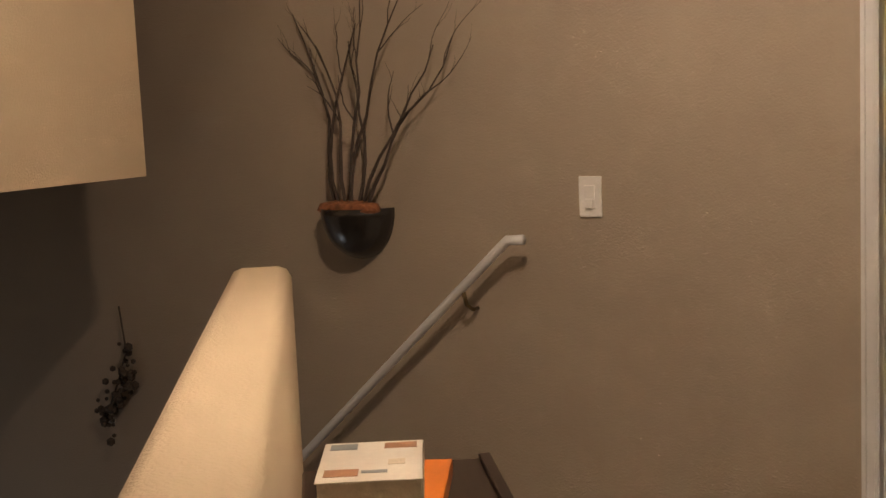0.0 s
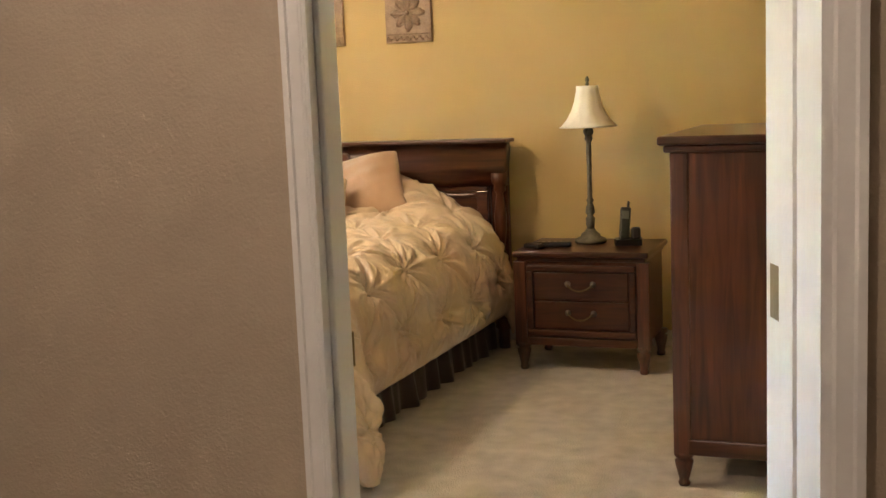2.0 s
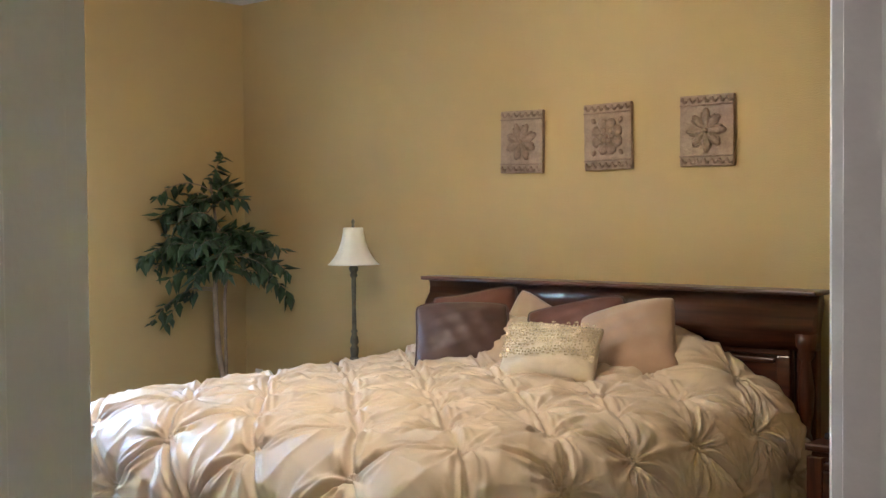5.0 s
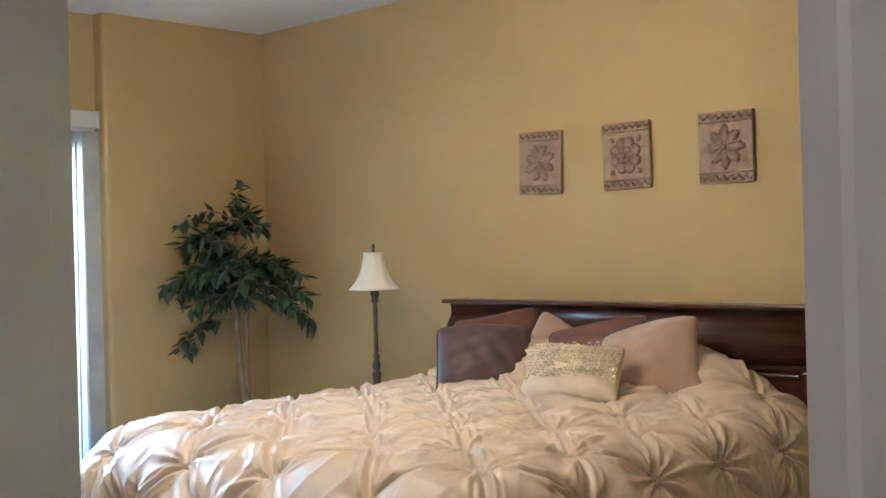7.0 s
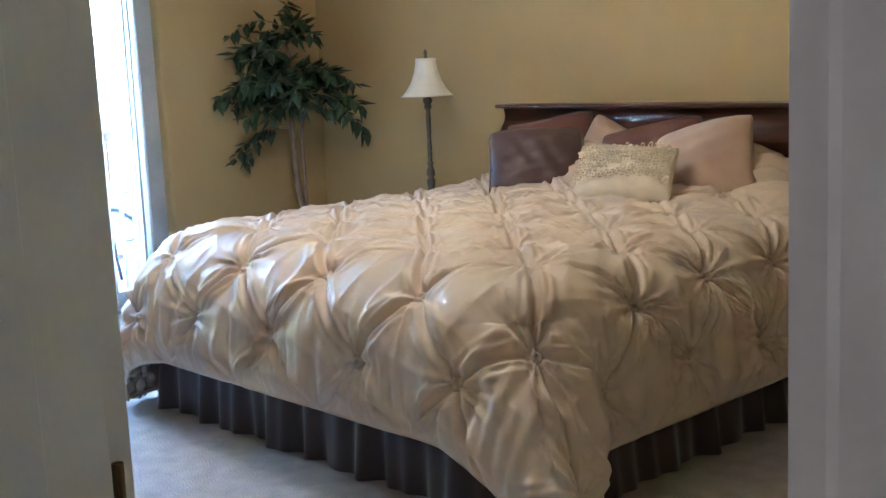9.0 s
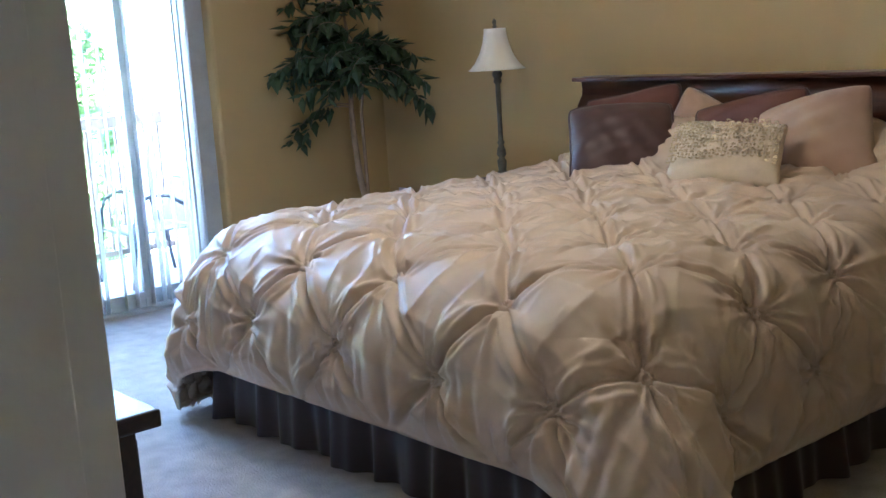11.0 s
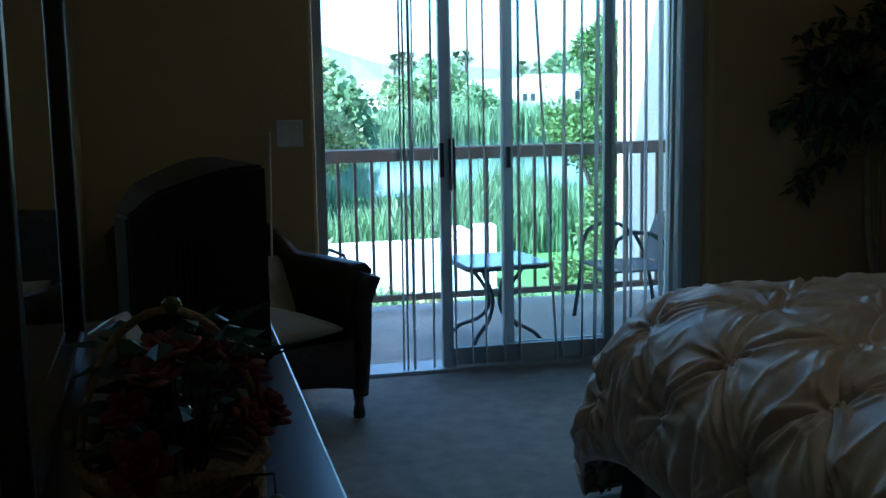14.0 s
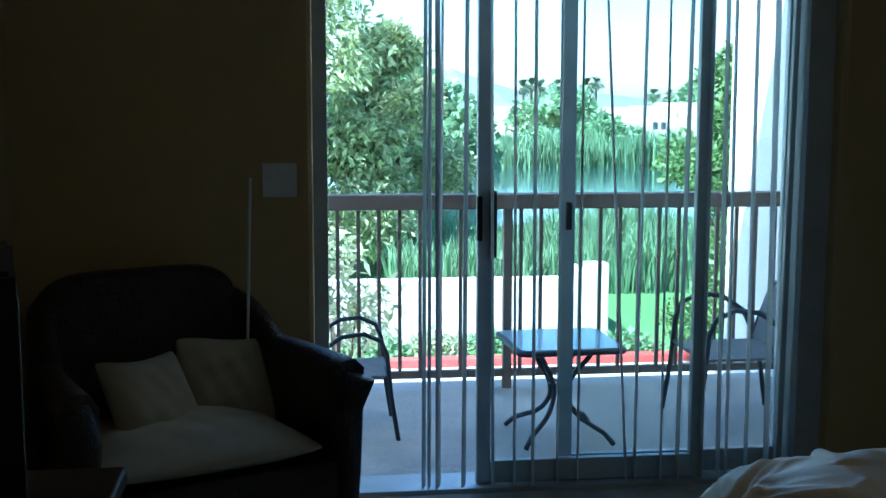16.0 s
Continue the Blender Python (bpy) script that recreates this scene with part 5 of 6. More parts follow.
part("woven_back", shell(34), M_RATTAN, ac, "", True)
bm = bmesh.new()
pts = [(-0.40 + 0.8 * i / 16, -0.36, 0.12 + 0.06 * math.sin(math.pi * i / 16)) for i in range(17)]
lo = [bm.verts.new(p) for p in pts]
hi = [bm.verts.new((p[0], p[1], 0.34)) for p in pts]
lo2 = [bm.verts.new((p[0], p[1] + 0.03, p[2])) for p in pts]
hi2 = [bm.verts.new((p[0], p[1] + 0.03, 0.34)) for p in pts]
for i in range(16):
    bm.faces.new((lo[i], lo[i + 1], hi[i + 1], hi[i]))
    bm.faces.new((lo2[i + 1], lo2[i], hi2[i], hi2[i + 1]))
    bm.faces.new((hi[i], hi[i + 1], hi2[i + 1], hi2[i]))
    bm.faces.new((lo2[i], lo2[i + 1], lo[i + 1], lo[i]))
part("front_apron", bm, M_RATTAN, ac, "", True)
part("seat_deck", box(-0.37, 0.37, -0.34, 0.30, 0.28, 0.33, 0.01), M_RATTAN, ac)
for x in (-0.39, 0.39):
    for y in (-0.33, 0.27):
        part("leg", lathe([(0.022, 0), (0.026, 0.02), (0.018, 0.06), (0.026, 0.12), (0.034, 0.14), (0.03, 0.18)], 12, (x, y, 0)), M_RATTAN, ac, "", True)
    part("arm_front", tube([(x, -0.35, 0.1), (x * 1.02, -0.36, 0.3), (x * 1.0, -0.37, 0.5), (x * 1.08, -0.385, 0.6)], [0.03, 0.035, 0.045, 0.05], 10), M_RATTAN, ac, "", True)
cushion("seat_cushion", 0.68, 0.64, 0.13, pose(-5.13, 3.66, 0, 0, 0, 115) @ pose(0, -0.05, 0.385), M_PALE, "pale linen seat cushion in the wicker armchair", seed=11)
cushion("throw_pillow", 0.33, 0.32, 0.12, pose(-5.13, 3.66, 0, 0, 0, 115) @ pose(0.20, 0.13, 0.495, 66, 0, -4), M_PALE, "pale square pillow propped in the wicker armchair", seed=12)
cushion("throw_pillow", 0.33, 0.32, 0.12, pose(-5.13, 3.66, 0, 0, 0, 115) @ pose(-0.07, 0.06, 0.485, 58, 0, 20), M_PALE, "pale pillow slumped on the wicker armchair", seed=13)

t = thing("blind_wand", pose(-5.46, 3.87, 0), "thin clear plastic blind wand leaning on the armchair", "wand")
part("rod", tube([(0.07, -0.02, 0.46), (0.0, 0.0, 1.16)], 0.005, 8), M_WHITEPL, t)
t = thing("light_switch", pose(XW, 3.965, 1.145, 0, 0, 90), "white double switch plate beside the sliding door", "switch")
part("plate", box(-0.058, 0.058, -0.006, 0.0, -0.058, 0.058, 0.003), M_WHITEPL, t)
for s in (-1, 1):
    part("paddle", box(s * 0.024 - 0.015, s * 0.024 + 0.015, -0.0095, -0.005, -0.032, 0.032, 0.0015), M_WHITEPL, t)

# ---- sliding door with vertical blinds ----
win = thing("window_1", pose(0, 0, 0), "white aluminium sliding balcony door standing half open", "sliding door", "", "structure")
FX0, FX1 = XW - 0.17, XW - 0.07
part("frame_jamb", box(FX0, FX1, WY0, WY0 + 0.05, 0.0, WZ, 0.003), M_ALU, win)
part("frame_jamb", box(FX0, FX1, WY1 - 0.10, WY1, 0.0, WZ, 0.003), M_ALU, win)
part("frame_head", box(FX0, FX1, WY0 + 0.05, WY1 - 0.10, WZ - 0.05, WZ, 0.003), M_ALU, win)
part("threshold", box(FX0 - 0.06, FX1 + 0.03, WY0 + 0.05, WY1 - 0.10, -0.02, 0.018, 0.003), M_ALU, win)


def panel(x, y0, y1):
    p = part("sliding_panel", box(x - 0.018, x + 0.018, y0, y0 + 0.052, 0.02, WZ - 0.05, 0.003), M_ALU, win)
    part("stile", box(x - 0.018, x + 0.018, y1 - 0.052, y1, 0.02, WZ - 0.05, 0.003), M_ALU, p)
    part("bottom_rail", box(x - 0.016, x + 0.016, y0 + 0.052, y1 - 0.052, 0.022, 0.105, 0.003), M_ALU, p)
    part("top_rail", box(x - 0.016, x + 0.016, y0 + 0.052, y1 - 0.052, WZ - 0.12, WZ - 0.052, 0.003), M_ALU, p)
    g = part("pane", box(x - 0.003, x + 0.003, y0 + 0.05, y1 - 0.05, 0.10, WZ - 0.118), M_GLASS, p)
    g.visible_shadow = False
    return p


pa = panel(FX1 - 0.025, 4.66, 5.52)
pb = panel(FX0 + 0.025, 4.975, 5.87)
part("pull_handle", box(FX1 - 0.005, FX1 + 0.03, 4.70, 4.725, 0.86, 1.10, 0.006), M_BLACK, pa, "dark door pull")
part("latch", box(FX1 - 0.005, FX1 + 0.014, 4.655, 4.675, 0.92, 1.08, 0.004), M_BLACK, pa)
part("latch", box(FX0 + 0.04, FX0 + 0.058, 4.99, 5.012, 0.95, 1.05, 0.004), M_BLACK, pb)

bl = thing("vertical_blind", pose(0, 0, 0), "white vertical blind with its slats turned open", "blind")
part("valance", box(XW - 0.075, XW + 0.0, WY0 + 0.02, WY1 - 0.03, 2.105, 2.20, 0.004), M_VINYL, bl)
part("headrail", box(XW - 0.06, XW - 0.02, WY0 + 0.04, WY1 - 0.05, 2.085, 2.105), M_ALU, bl)
SX = XW - 0.035


def slat_mesh():
    me_ = bpy.data.meshes.new("slat")
    v_, f_ = [], []
    for z in (0.0, 2.05):
        for k in range(7):
            q = k / 6 * 2 - 1
            v_.append((q * 0.0435, 0.006 * (1 - q * q) - 0.004, z))
        for k in range(6, -1, -1):
            q = k / 6 * 2 - 1
            v_.append((q * 0.0435, 0.006 * (1 - q * q) - 0.0058, z))
    for k in range(14):
        f_.append((k, (k + 1) % 14, (k + 1) % 14 + 14, k + 14))
    me_.from_pydata(v_, [], f_)
    me_.materials.append(M_VINYL)
    return me_


SLAT = slat_mesh()
rnd = random.Random(3)
for y in (4.475, 4.49, 4.515, 4.535, 4.62, 4.70, 4.785, 4.86, 4.95, 5.03, 5.095, 5.26, 5.34, 5.425, 5.50, 5.55, 5.58, 5.66, 5.735, 5.80, 5.835):
    ob = new("slat", SLAT)
    ob.parent = bl
    sway = 3.2 if y == 5.095 else rnd.uniform(-0.5, 0.5)
    ob.matrix_local = pose(SX, y, 2.085) @ pose(0, 0, 0, sway, 0, rnd.uniform(-19, -9)) @ pose(0, 0, -2.05)

# ---- balcony ----
structure("balcony_floor", box(-7.42, XW - 0.2, 2.6, 6.5, -0.22, -0.03), M_CONCRETE, "pale broomed concrete balcony floor", "balcony")
structure("balcony_wall", box(-8.03, XW - 0.2, 6.5, 6.75, -3.2, 4.5), M_STUCCO, "sunlit white stucco side wall of the balcony", "wall")
structure("house_wall", box(XW - 0.42, XW - 0.22, -2.3, WY0 - 0.0, -3.2, 3.6), M_STUCCO, "white stucco house wall outside", "wall")
structure("house_wall_upper", box(XW - 0.42, XW - 0.22, WY0, 6.5, WZ + 0.01, 3.6), M_STUCCO, "white stucco house wall above the sliding door", "wall")
structure("house_wall_side", box(XW - 0.42, XW - 0.22, WY1, 6.5, -0.2, WZ + 0.01), M_STUCCO, "white stucco house wall beside the sliding door", "wall")
# out of view: the eave is drawn deep to hold sun and sky light back
structure("roof", box(-6.85, 2.1, -2.4, 7.4, 2.95, 3.15), M_STUCCO, "unseen flat roof with a deep eave added to shade the balcony", "roof")

rl = thing("balcony_railing", pose(0, 0, 0), "brown painted metal balcony railing with thin bars", "railing")
RX = -7.25
part("top_rail", box(RX - 0.05, RX + 0.05, 2.6, 6.5, 0.885, 0.96, 0.006), M_RAIL, rl)
part("bottom_rail", box(RX - 0.018, RX + 0.018, 2.6, 6.5, 0.03, 0.068, 0.003), M_RAIL, rl)
for y in (3.3, 5.06):
    part("post", box(RX - 0.022, RX + 0.022, y - 0.022, y + 0.022, -0.03, 0.89, 0.003), M_RAIL, rl)
me = bpy.data.meshes.new("baluster")
bm = box(-0.009, 0.009, -0.009, 0.009, 0.06, 0.89)
bm.to_mesh(me)
bm.free()
me.materials.append(M_RAIL)
for k in range(38):
    y = 2.68 + k * 0.102
    if abs(y - 5.06) > 0.035 and abs(y - 3.3) > 0.035:
        ob = new("baluster", me)
        ob.parent = rl
        ob.matrix_local = pose(RX, y, 0)

M_IRON = mat("dark_grey_metal", (0.05, 0.052, 0.055), 0.45, 0.4, bump=0.1)
M_SLING = mat("grey_mesh_sling", (0.16, 0.16, 0.165), 0.8, scale=30, vary=0.15, bump=0.3, fine=300)
t = thing("patio_table", pose(-6.36, 5.13, -0.03, 0, 0, 3), "small square glass patio table with curved metal legs", "table")
bm = prism([(0.22 * sx + 0.035 * math.cos(a), 0.22 * sy + 0.035 * math.sin(a)) for sx, sy, a0 in ((0.84, 0.84, 0), (-0.84, 0.84, 90), (-0.84, -0.84, 180), (0.84, -0.84, 270)) for a in [radians(a0 + q * 22.5) for q in range(5)]], 0.425, 0.433)
part("glass_top", bm, mat("frosted_table_glass", (0.35, 0.42, 0.47), 0.12, bump=0.02), t, "pale glass top")
pts = [(0.225 * sx + 0.035 * math.cos(a), 0.225 * sy + 0.035 * math.sin(a), 0.418) for sx, sy, a0 in ((0.84, 0.84, 0), (-0.84, 0.84, 90), (-0.84, -0.84, 180), (0.84, -0.84, 270)) for a in [radians(a0 + q * 22.5) for q in range(5)]]
part("rim", tube(pts + pts[:1], 0.013, 8), M_IRON, t, "", True)
for k in range(4):
    a = radians(45 + 90 * k)
    part("leg", tube(arc(lambda q: ((0.17 - 0.13 * math.sin(math.pi * min(1, q * 1.15)) + 0.10 * max(0, q - 0.72) / 0.28) * math.cos(a), (0.17 - 0.13 * math.sin(math.pi * min(1, q * 1.15)) + 0.10 * max(0, q - 0.72) / 0.28) * math.sin(a), 0.41 - 0.40 * q ** 0.8), 16), 0.011, 8), M_IRON, t, "", True)
part("collar", tube([(0.042 * math.cos(a * math.pi / 8), 0.042 * math.sin(a * math.pi / 8), 0.24) for a in range(17)], 0.006, 6), M_IRON, t, "", True)


def patio_chair(m, label):
    c = thing("patio_chair", m, label, "chair", "patio chairs")
    for s in (-1, 1):
        x = 0.27 * s
        part("side_frame", tube([(x, -0.30, 0.0), (x, -0.26, 0.25), (x, -0.235, 0.52), (x, -0.20, 0.60), (x, -0.10, 0.645), (x, 0.03, 0.63), (x, 0.15, 0.55), (x, 0.23, 0.40), (x, 0.27, 0.2), (x, 0.30, 0.0)], 0.014, 8), M_IRON, c, "", True)
        part("back_upright", tube([(x * 0.9, 0.18, 0.36), (x * 0.9, 0.24, 0.52), (x * 0.88, 0.29, 0.66), (x * 0.8, 0.31, 0.71)], 0.012, 8), M_IRON, c, "", True)
    part("seat", box(-0.25, 0.25, -0.24, 0.22, 0.375, 0.39, 0.004), M_SLING, c, "grey mesh seat")
    part("seat_front_bar", tube([(-0.27, -0.24, 0.38), (0.27, -0.24, 0.38)], 0.013, 8), M_IRON, c, "", True)
    bm_ = box(-0.23, 0.23, -0.005, 0.005, 0.0, 0.31, 0.002)
    bmesh.ops.transform(bm_, matrix=pose(0, 0.20, 0.40, -17), verts=bm_.verts[:])
    part("back_sling", bm_, M_SLING, c)
    part("back_bar", tube([(-0.215, 0.31, 0.71), (0.215, 0.31, 0.71)], 0.012, 8), M_IRON, c, "", True)
    return c


pc = patio_chair(pose(-6.54, 5.98, -0.03) @ Matrix.Scale(0.85, 4), "dark metal patio chair with grey mesh seat by the railing")
copy_thing(pc, pose(-6.58, 4.22, -0.03, 0, 0, 180) @ Matrix.Scale(0.85, 4))

# ---- outdoors ----
GZ = -2.9
M_GRASS = mat("watered_lawn", (0.10, 0.20, 0.05), 0.9, scale=2, vary=0.3, bump=0.8, fine=60)
M_DIRT = mat("desert_ground", (0.36, 0.30, 0.22), 0.95, scale=0.4, vary=0.2, bump=0.4, fine=12)
structure("ground", box(-2500, 300, -1500, 1500, GZ - 0.6, GZ), M_DIRT, "dry pale desert ground reaching the hills", "ground")
structure("pavement", box(-19.9, -9.0, -30, 60, GZ, GZ + 0.02), mat("pale_path_concrete", (0.55, 0.52, 0.47), 0.9, scale=2, vary=0.12, bump=0.3), "pale concrete drive beside the lawn", "pavement")
structure("kerb", box(-20.15, -19.9, -30, 60, GZ, GZ + 0.16, 0.02), mat("red_kerb_paint", (0.42, 0.06, 0.045), 0.7, scale=5, vary=0.25, bump=0.2), "red painted kerb along the drive", "kerb")
structure("lawn", box(-41, -20.15, -20, 40, GZ, GZ + 0.05), M_GRASS, "green lawn sloping to the lake", "lawn")
M_WATER = mat("lake_water", (0.03, 0.06, 0.055), 0.08, scale=0.6, vary=0.2, bump=0.06, fine=3, coat=0.3)
structure("water", box(-78, -41, -10, 75, GZ, GZ + 0.03), M_WATER, "calm green lake reflecting the sky", "lake")
structure("lake_far_bank", box(-150, -78, -60, 130, GZ, GZ + 0.12), M_GRASS, "green bank beyond the lake", "bank")

gw = thing("garden_wall", pose(0, 0, 0), "low white stucco garden wall with a taller end pier", "garden wall")
part("wall_run", box(-21.8, -21.6, 2.4, 9.1, GZ + 0.04, -1.68, 0.02), M_STUCCO, gw)
part("pier", box(-22.0, -21.6, 9.1, 9.5, GZ + 0.04, -1.45, 0.03), M_STUCCO, gw)
part("wall_run", box(-24.5, -22.0, 9.3, 9.5, GZ + 0.04, -1.8, 0.02), M_STUCCO, gw)

M_LEAF_A = leafy("willow_leaf", (0.42, 0.47, 0.22), 0.45, 0.5, 0.4)
M_LEAF_B = leafy("bright_tree_leaf", (0.25, 0.36, 0.18), 0.45, 0.5, 0.4)
M_LEAF_C = leafy("juniper_leaf", (0.13, 0.21, 0.06), 0.55, 0.6, 0.3)
M_LEAF_D = leafy("olive_leaf", (0.38, 0.40, 0.23), 0.4, 0.45, 0.35)
M_REED = leafy("reed_blade", (0.20, 0.30, 0.15), 0.45, 0.55, 0.35)
M_TRUNK = mat("tree_bark", (0.14, 0.10, 0.07), 0.9, scale=4, vary=0.3, bump=0.8, fine=20)


def crown_mesh(clumps, count, size, material, seed, narrow=0.3, droop=0.3):
    """Many small leaves scattered in uneven clumps."""
    r = np.random.RandomState(seed)
    tot = sum(c[3] ** 2 for c in clumps)
    V_, F_ = [], []
    k0 = 0
    for (cx_, cy_, cz_, cr) in clumps:
        n_ = max(30, int(count * cr ** 2 / tot))
        d = r.normal(size=(n_, 3))
        d /= np.linalg.norm(d, axis=1, keepdims=True)
        rad = cr * (0.45 + 0.62 * r.rand(n_, 1) ** 0.6) * (1 + 0.22 * np.sin(d[:, :1] * 5 + d[:, 2:3] * 4 + cx_))
        p = np.array([cx_, cy_, cz_]) + d * rad * np.array([1, 1, 0.8])
        a = r.normal(size=(n_, 3)) + d * 0.5 + np.array([0, 0, -droop])
        a /= np.linalg.norm(a, axis=1, keepdims=True)
        b = np.cross(a, r.normal(size=(n_, 3)))
        b /= np.linalg.norm(b, axis=1, keepdims=True) + 1e-9
        s = size * (0.6 + 0.8 * r.rand(n_, 1))
        q = np.stack([p, p + a * s * 0.5 + b * s * narrow, p + a * s, p + a * s * 0.5 - b * s * narrow], 1).reshape(-1, 3)
        V_.append(q)
        F_.append(np.arange(n_ * 4).reshape(-1, 4) + k0)
        k0 += n_ * 4
    me_ = bpy.data.meshes.new("crown")
    me_.from_pydata(np.concatenate(V_).tolist(), [], np.concatenate(F_).tolist())
    me_.materials.append(material)
    return me_


def tree(name, base, clumps, count, size, material, label, seed, trunk_r=0.18, narrow=0.3, droop=0.3):
    t_ = thing(name, pose(*base), label, "tree")
    top = max(c[2] for c in clumps)
    part("trunk", tube([(0, 0, 0), (0.1, 0.05, top * 0.25), (-0.05, 0.1, top * 0.5), (0.05, 0, top * 0.85)], [trunk_r, trunk_r * 0.8, trunk_r * 0.6, trunk_r * 0.2], 10), M_TRUNK, t_, "", True)
    limbs = clumps[:: max(1, len(clumps) // 8)]
    for c in limbs:
        part("limb", tube([(0, 0.05, c[2] * 0.35), (c[0] * 0.5, c[1] * 0.5, c[2] * 0.65), (c[0], c[1], c[2])], [trunk_r * 0.5, trunk_r * 0.3, trunk_r * 0.08], 6), M_TRUNK, t_)
    ob_ = new("crown", crown_mesh(clumps, count, size, material, seed, narrow, droop))
    ob_.parent = t_
    ob_["kind"] = "stuff"
    return t_


def clump_set(seed, n_, spread, zlo, zhi, rlo, rhi, taper=1.0):
    r = random.Random(seed)
    out = []
    for _ in range(n_):
        f = r.random()
        z = zlo + (zhi - zlo) * f
        w = spread * (1 - taper * max(0, f - 0.35) / 0.65 * 0.85)
        a, q = r.uniform(0, 6.28), r.random() ** 0.5
        out.append((w * q * math.cos(a), w * q * math.sin(a), z, r.uniform(rlo, rhi) * (1 - 0.35 * f * taper)))
    return out


tree("willow_tree", (-30, 2.6, GZ), clump_set(1, 52, 3.3, 1.0, 12.5, 0.9, 1.4, 0.4), 46000, 0.26, M_LEAF_A, "large pale green willow beyond the garden wall", 1, 0.25, 0.16, 0.7)
tree("willow_tree", (-33, 6.2, GZ), clump_set(2, 22, 2.2, 0.9, 6.2, 0.6, 1.0), 18000, 0.26, M_LEAF_A, "rounded yellow green tree beside the lake", 2, 0.2, 0.16, 0.6)
tree("broadleaf_tree", (-46, 1.5, GZ), clump_set(3, 22, 4.4, 1.5, 9.5, 1.2, 1.9), 16000, 0.42, M_LEAF_B, "tall bright green tree behind the willow", 3, 0.35)
tree("broadleaf_tree", (-60, 9.0, GZ), clump_set(4, 18, 4.6, 1.0, 6.0, 1.2, 1.8), 10000, 0.5, M_LEAF_B, "spreading green tree on the lake shore", 4, 0.3)
tree("juniper_tree", (-19.0, 10.9, GZ), clump_set(5, 30, 1.25, 0.8, 5.0, 0.35, 0.6, 0.75), 26000, 0.12, M_LEAF_C, "dense dark green juniper beside the white wall", 5, 0.15, 0.25, -0.3)
tree("olive_tree", (-10.6, 4.25, GZ), clump_set(6, 12, 0.75, 1.0, 3.2, 0.25, 0.42, 0.5), 5200, 0.13, M_LEAF_D, "slender olive tree close under the balcony", 6, 0.07, 0.13, 0.3)
for i, (x, y, z, s) in enumerate(((-84, 14, 3.0, 2.2), (-88, 22, 2.4, 2.0), (-96, 29, 2.8, 2.4), (-118, 60, 3.5, 3.2), (-160, 40, 5.5, 5.0), (-165, 62, 6.0, 5.5), (-170, 25, 6.0, 5.5), (-150, 75, 5.0, 4.5))):
    tree("far_tree", (x, y, GZ), clump_set(20 + i, 9, s * 1.1, z * 0.3, z, s * 0.4, s * 0.6), 2200, s * 0.22, M_LEAF_B, "round green tree far across the lake", 40 + i, 0.2)

# reeds, shrubs
def reeds(name, x0, x1, y0, y1, n_, h, seed, label, w=0.03):
    r = np.random.RandomState(seed)
    p = np.stack([x0 + (x1 - x0) * r.rand(n_), y0 + (y1 - y0) * r.rand(n_), np.full(n_, GZ)], 1)
    hh = h * (0.65 + 0.5 * r.rand(n_, 1)) * (0.8 + 0.25 * np.sin(p[:, :1] * 0.9) * np.sin(p[:, 1:2] * 1.1))
    ln = r.normal(size=(n_, 3)) * 0.13
    ln[:, 2] = 0
    b = r.normal(size=(n_, 3))
    b[:, 2] = 0
    b /= np.linalg.norm(b, axis=1, keepdims=True)
    up = np.array([0, 0, 1.0])
    V_ = np.stack([p - b * w, p + b * w, p + ln * hh * 0.5 + up * hh * 0.6 + b * w * 0.8, p + ln * hh * 1.4 + up * hh, p + ln * hh * 0.5 + up * hh * 0.6 - b * w * 0.8], 1).reshape(-1, 3)
    F_ = []
    for k in range(n_):
        F_ += [(5 * k, 5 * k + 1, 5 * k + 2, 5 * k + 4), (5 * k + 4, 5 * k + 2, 5 * k + 3)]
    me_ = bpy.data.meshes.new(name)
    me_.from_pydata(V_.tolist(), [], F_)
    me_.materials.append(M_REED)
    return tagged(new(name, me_), label, "reeds", "", "stuff")


reeds("reeds", -34, -26.5, 10.0, 21, 11000, 1.7, 1, "dense tall green reeds along the near lake shore")
reeds("reeds", -34, -27.0, 6.0, 10.4, 3500, 1.4, 2, "green reeds behind the garden wall")
reeds("reeds", -83, -77, 8, 45, 7000, 2.6, 3, "tall green reeds on the far lake shore", 0.06)
for i, (x, y, s) in enumerate(((-20.9, 5.3, 0.24), (-20.8, 6.3, 0.28), (-21.0, 7.2, 0.26), (-20.7, 8.0, 0.22), (-20.5, 9.6, 0.26), (-21.0, 4.3, 0.28))):
    t = thing("flowering_shrub", pose(x, y, GZ + 0.05), "low green shrub at the foot of the garden wall", "shrub", "shrubs along the wall")
    ob = new("foliage", crown_mesh([(0, 0, s * 0.6, s), (0.2, 0.25, s * 0.5, s * 0.8), (-0.1, -0.3, s * 0.5, s * 0.7)], 700, 0.11, M_LEAF_D if i % 2 else M_LEAF_B, 60 + i))
    ob.parent = t
    ob["kind"] = "stuff"

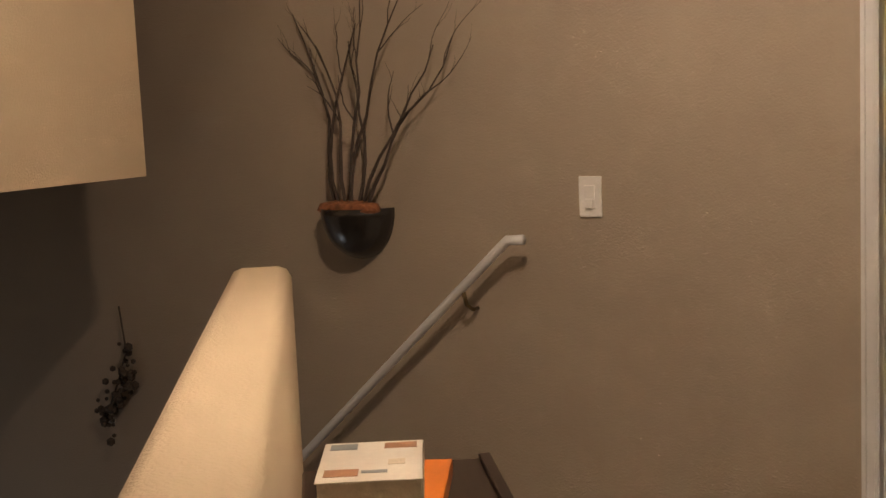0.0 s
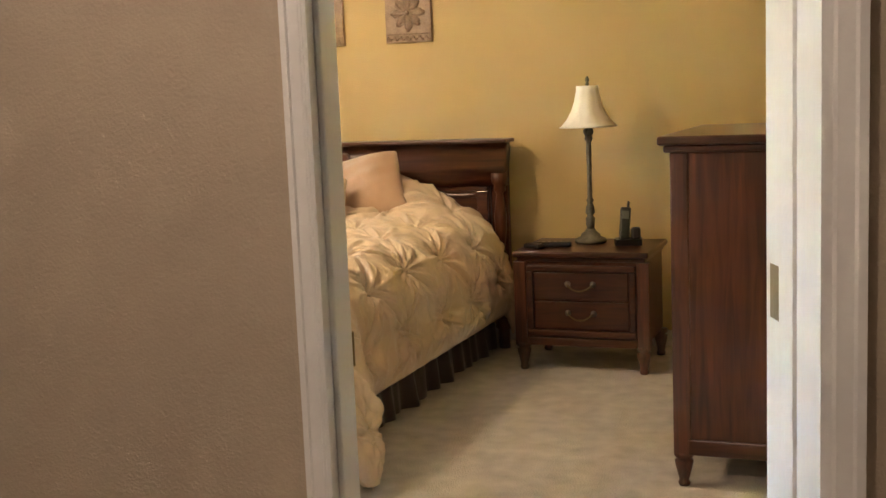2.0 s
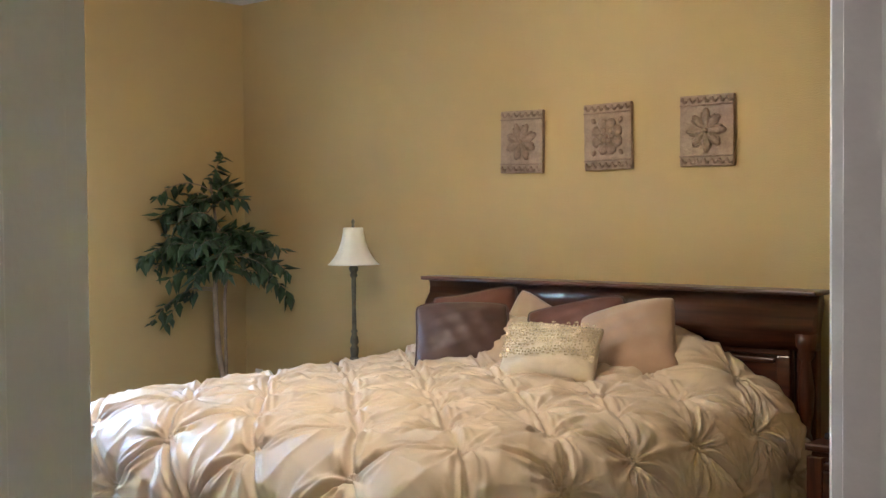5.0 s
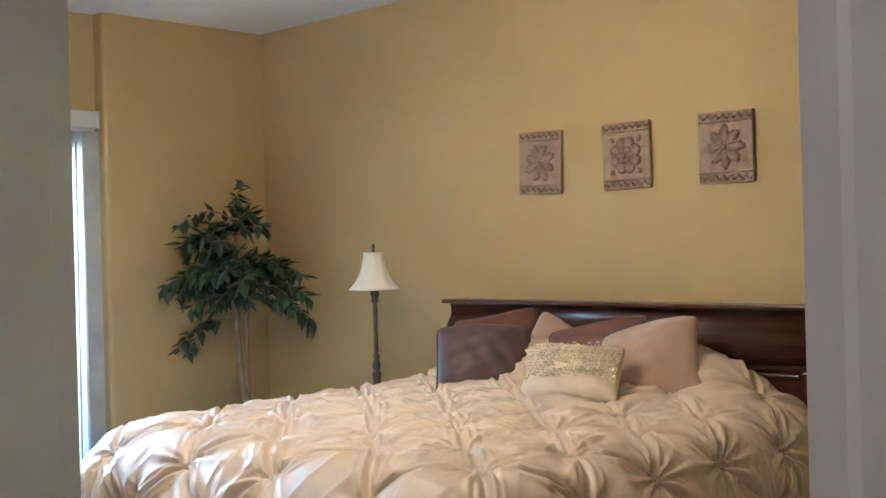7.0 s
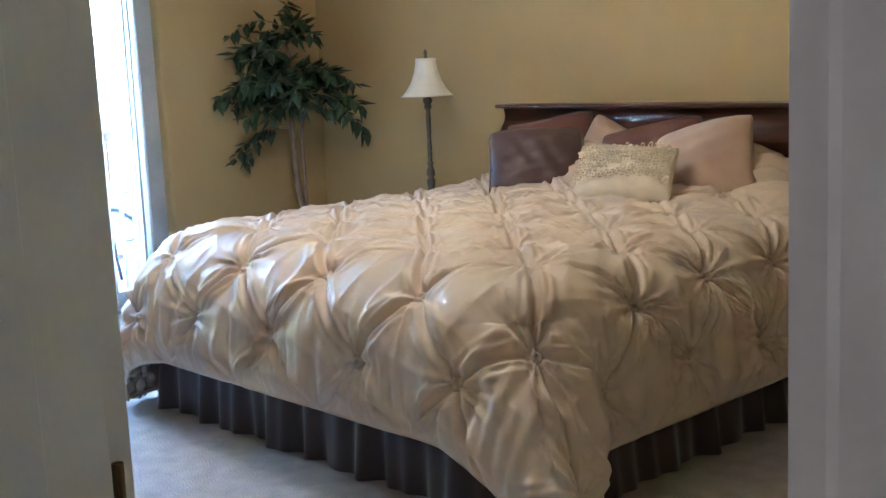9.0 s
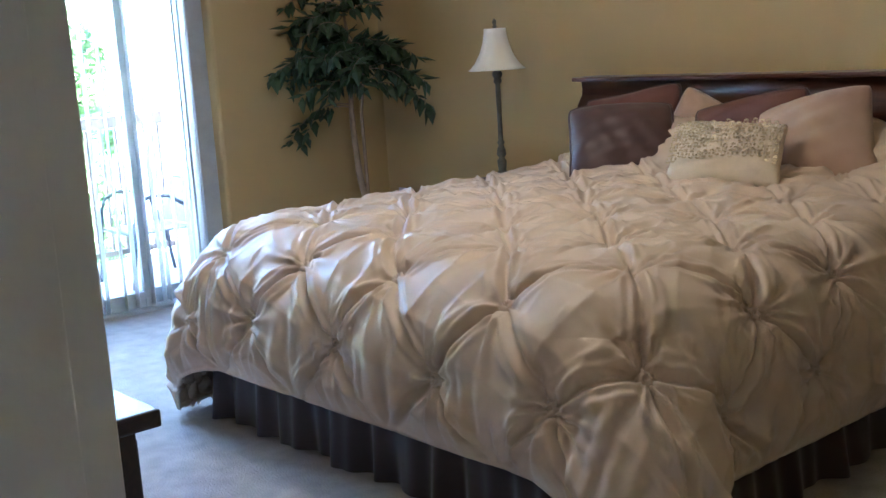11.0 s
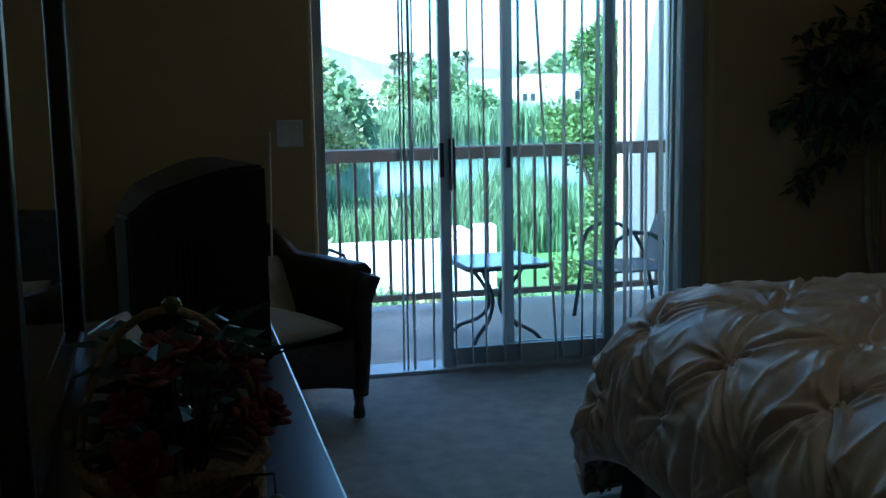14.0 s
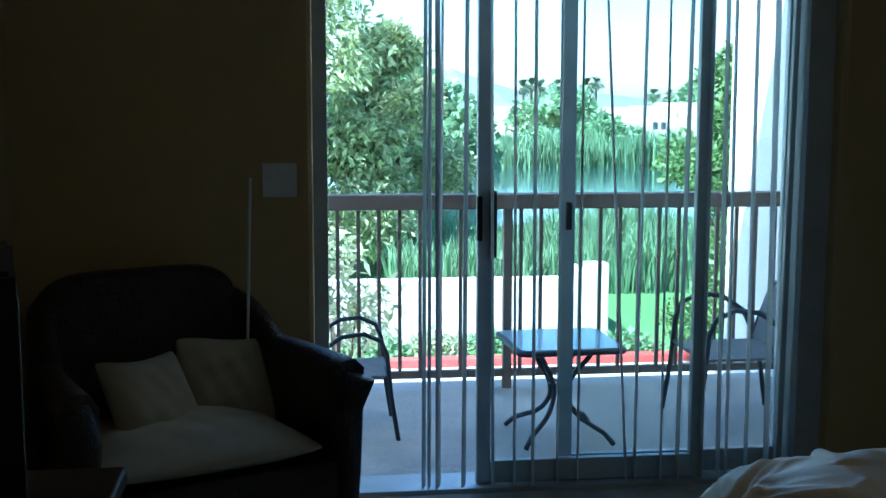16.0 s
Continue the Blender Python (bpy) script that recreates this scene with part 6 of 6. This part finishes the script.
# far house of stacked white blocks
fh = thing("adobe_house", pose(-140, 49.5, GZ), "white flat-roofed adobe house far across the lake", "house")
M_ADOBE = mat("pale_adobe", (0.62, 0.55, 0.50), 0.9, scale=0.5, vary=0.06, bump=0.1)
M_WINDARK = mat("dark_window_glass", (0.04, 0.05, 0.06), 0.2, bump=0.0)
for x0, x1, y0, y1, h in ((-4, 4, -4.6, -1.0, 4.0), (-5, 3, -1.0, 4.2, 4.4), (3, 6, -2.2, -0.4, 2.6), (3, 6, 0.4, 2.0, 2.8), (-6, 2, 4.2, 7.5, 3.4)):
    part("wall_block", box(x0, x1, y0, y1, 0, h, 0.05), M_ADOBE, fh)
for y, z in ((-3.6, 1.6), (-2.6, 1.6), (2.6, 1.8), (3.5, 1.8)):
    part("window", box(3.02 if y > 0 else 4.02, 3.1 if y > 0 else 4.1, y - 0.28, y + 0.28, z - 0.5, z + 0.5), M_WINDARK, fh)
structure("far_wall", box(-131, -130.6, 34, 60, GZ, GZ + 1.3), M_ADOBE, "long pale wall before the far house", "wall")

# palms on the skyline
M_PALM = leafy("palm_frond", (0.07, 0.11, 0.05), 0.3, 0.5, 0.2)


def palm(x, y, h, seed):
    r = random.Random(seed)
    t_ = thing("palm_tree", pose(x, y, GZ), "tall slim fan palm on the skyline", "palm", "skyline palms")
    part("trunk", tube([(0, 0, 0), (0.1, 0.1, h * 0.5), (0.0, 0.2, h)], [0.28, 0.22, 0.2], 8), M_TRUNK, t_)
    v_, f_ = [], []
    for k in range(34):
        a, e = r.uniform(0, 6.28), r.uniform(-0.9, 1.2)
        d = Vector((math.cos(a) * math.cos(e), math.sin(a) * math.cos(e), math.sin(e)))
        s_ = d.cross(Vector((0, 0, 1))).normalized()
        o = Vector((0, 0.2, h))
        L_ = r.uniform(1.3, 1.9)
        for j in range(5):
            w_ = (j - 2) * 0.3
            tip = o + d * L_ + s_ * w_ * L_ * 0.55 - Vector((0, 0, 0.25 * L_))
            mid = o + d * L_ * 0.6 + s_ * w_ * L_ * 0.3
            n0 = len(v_)
            v_ += [tuple(o), tuple(mid + s_ * 0.07), tuple(tip), tuple(mid - s_ * 0.07)]
            f_.append((n0, n0 + 1, n0 + 2, n0 + 3))
    me_ = bpy.data.meshes.new("fronds")
    me_.from_pydata(v_, [], f_)
    me_.materials.append(M_PALM)
    ob_ = new("fronds", me_)
    ob_.parent = t_
    ob_["kind"] = "stuff"


for i, (px, dist, h) in enumerate(((925, 165, 6.6), (940, 170, 7.0), (955, 168, 6.8), (985, 172, 6.9), (1040, 165, 6.9), (1058, 168, 7.3), (1165, 190, 5.9), (1195, 195, 5.6), (1222, 192, 6.0))):
    a = (px - 784) / 2043 - 0.1215
    palm(-1.58 - dist, 4.04 + dist * (a + 0.2435), h, 80 + i)
# low hills at the horizon
bm = bmesh.new()
cols = []
for k in range(81):
    a = radians(60 + k * 1.5)
    hgt = 22 + 16 * math.sin(k * 0.5) + 9 * math.sin(k * 1.3 + 1) + 4 * math.sin(k * 3.1)
    cols.append([bm.verts.new((-1400 * math.sin(a), 1400 * math.cos(a), GZ)), bm.verts.new((-1600 * math.sin(a), 1600 * math.cos(a), max(4, hgt)))])
for a, b in zip(cols, cols[1:]):
    bm.faces.new((a[0], b[0], b[1], a[1]))
structure("backdrop", bm, mat("hazy_hill", (0.16, 0.19, 0.16), 0.95, scale=0.01, vary=0.2, bump=0.0), "low hazy hills at the horizon", "hills")
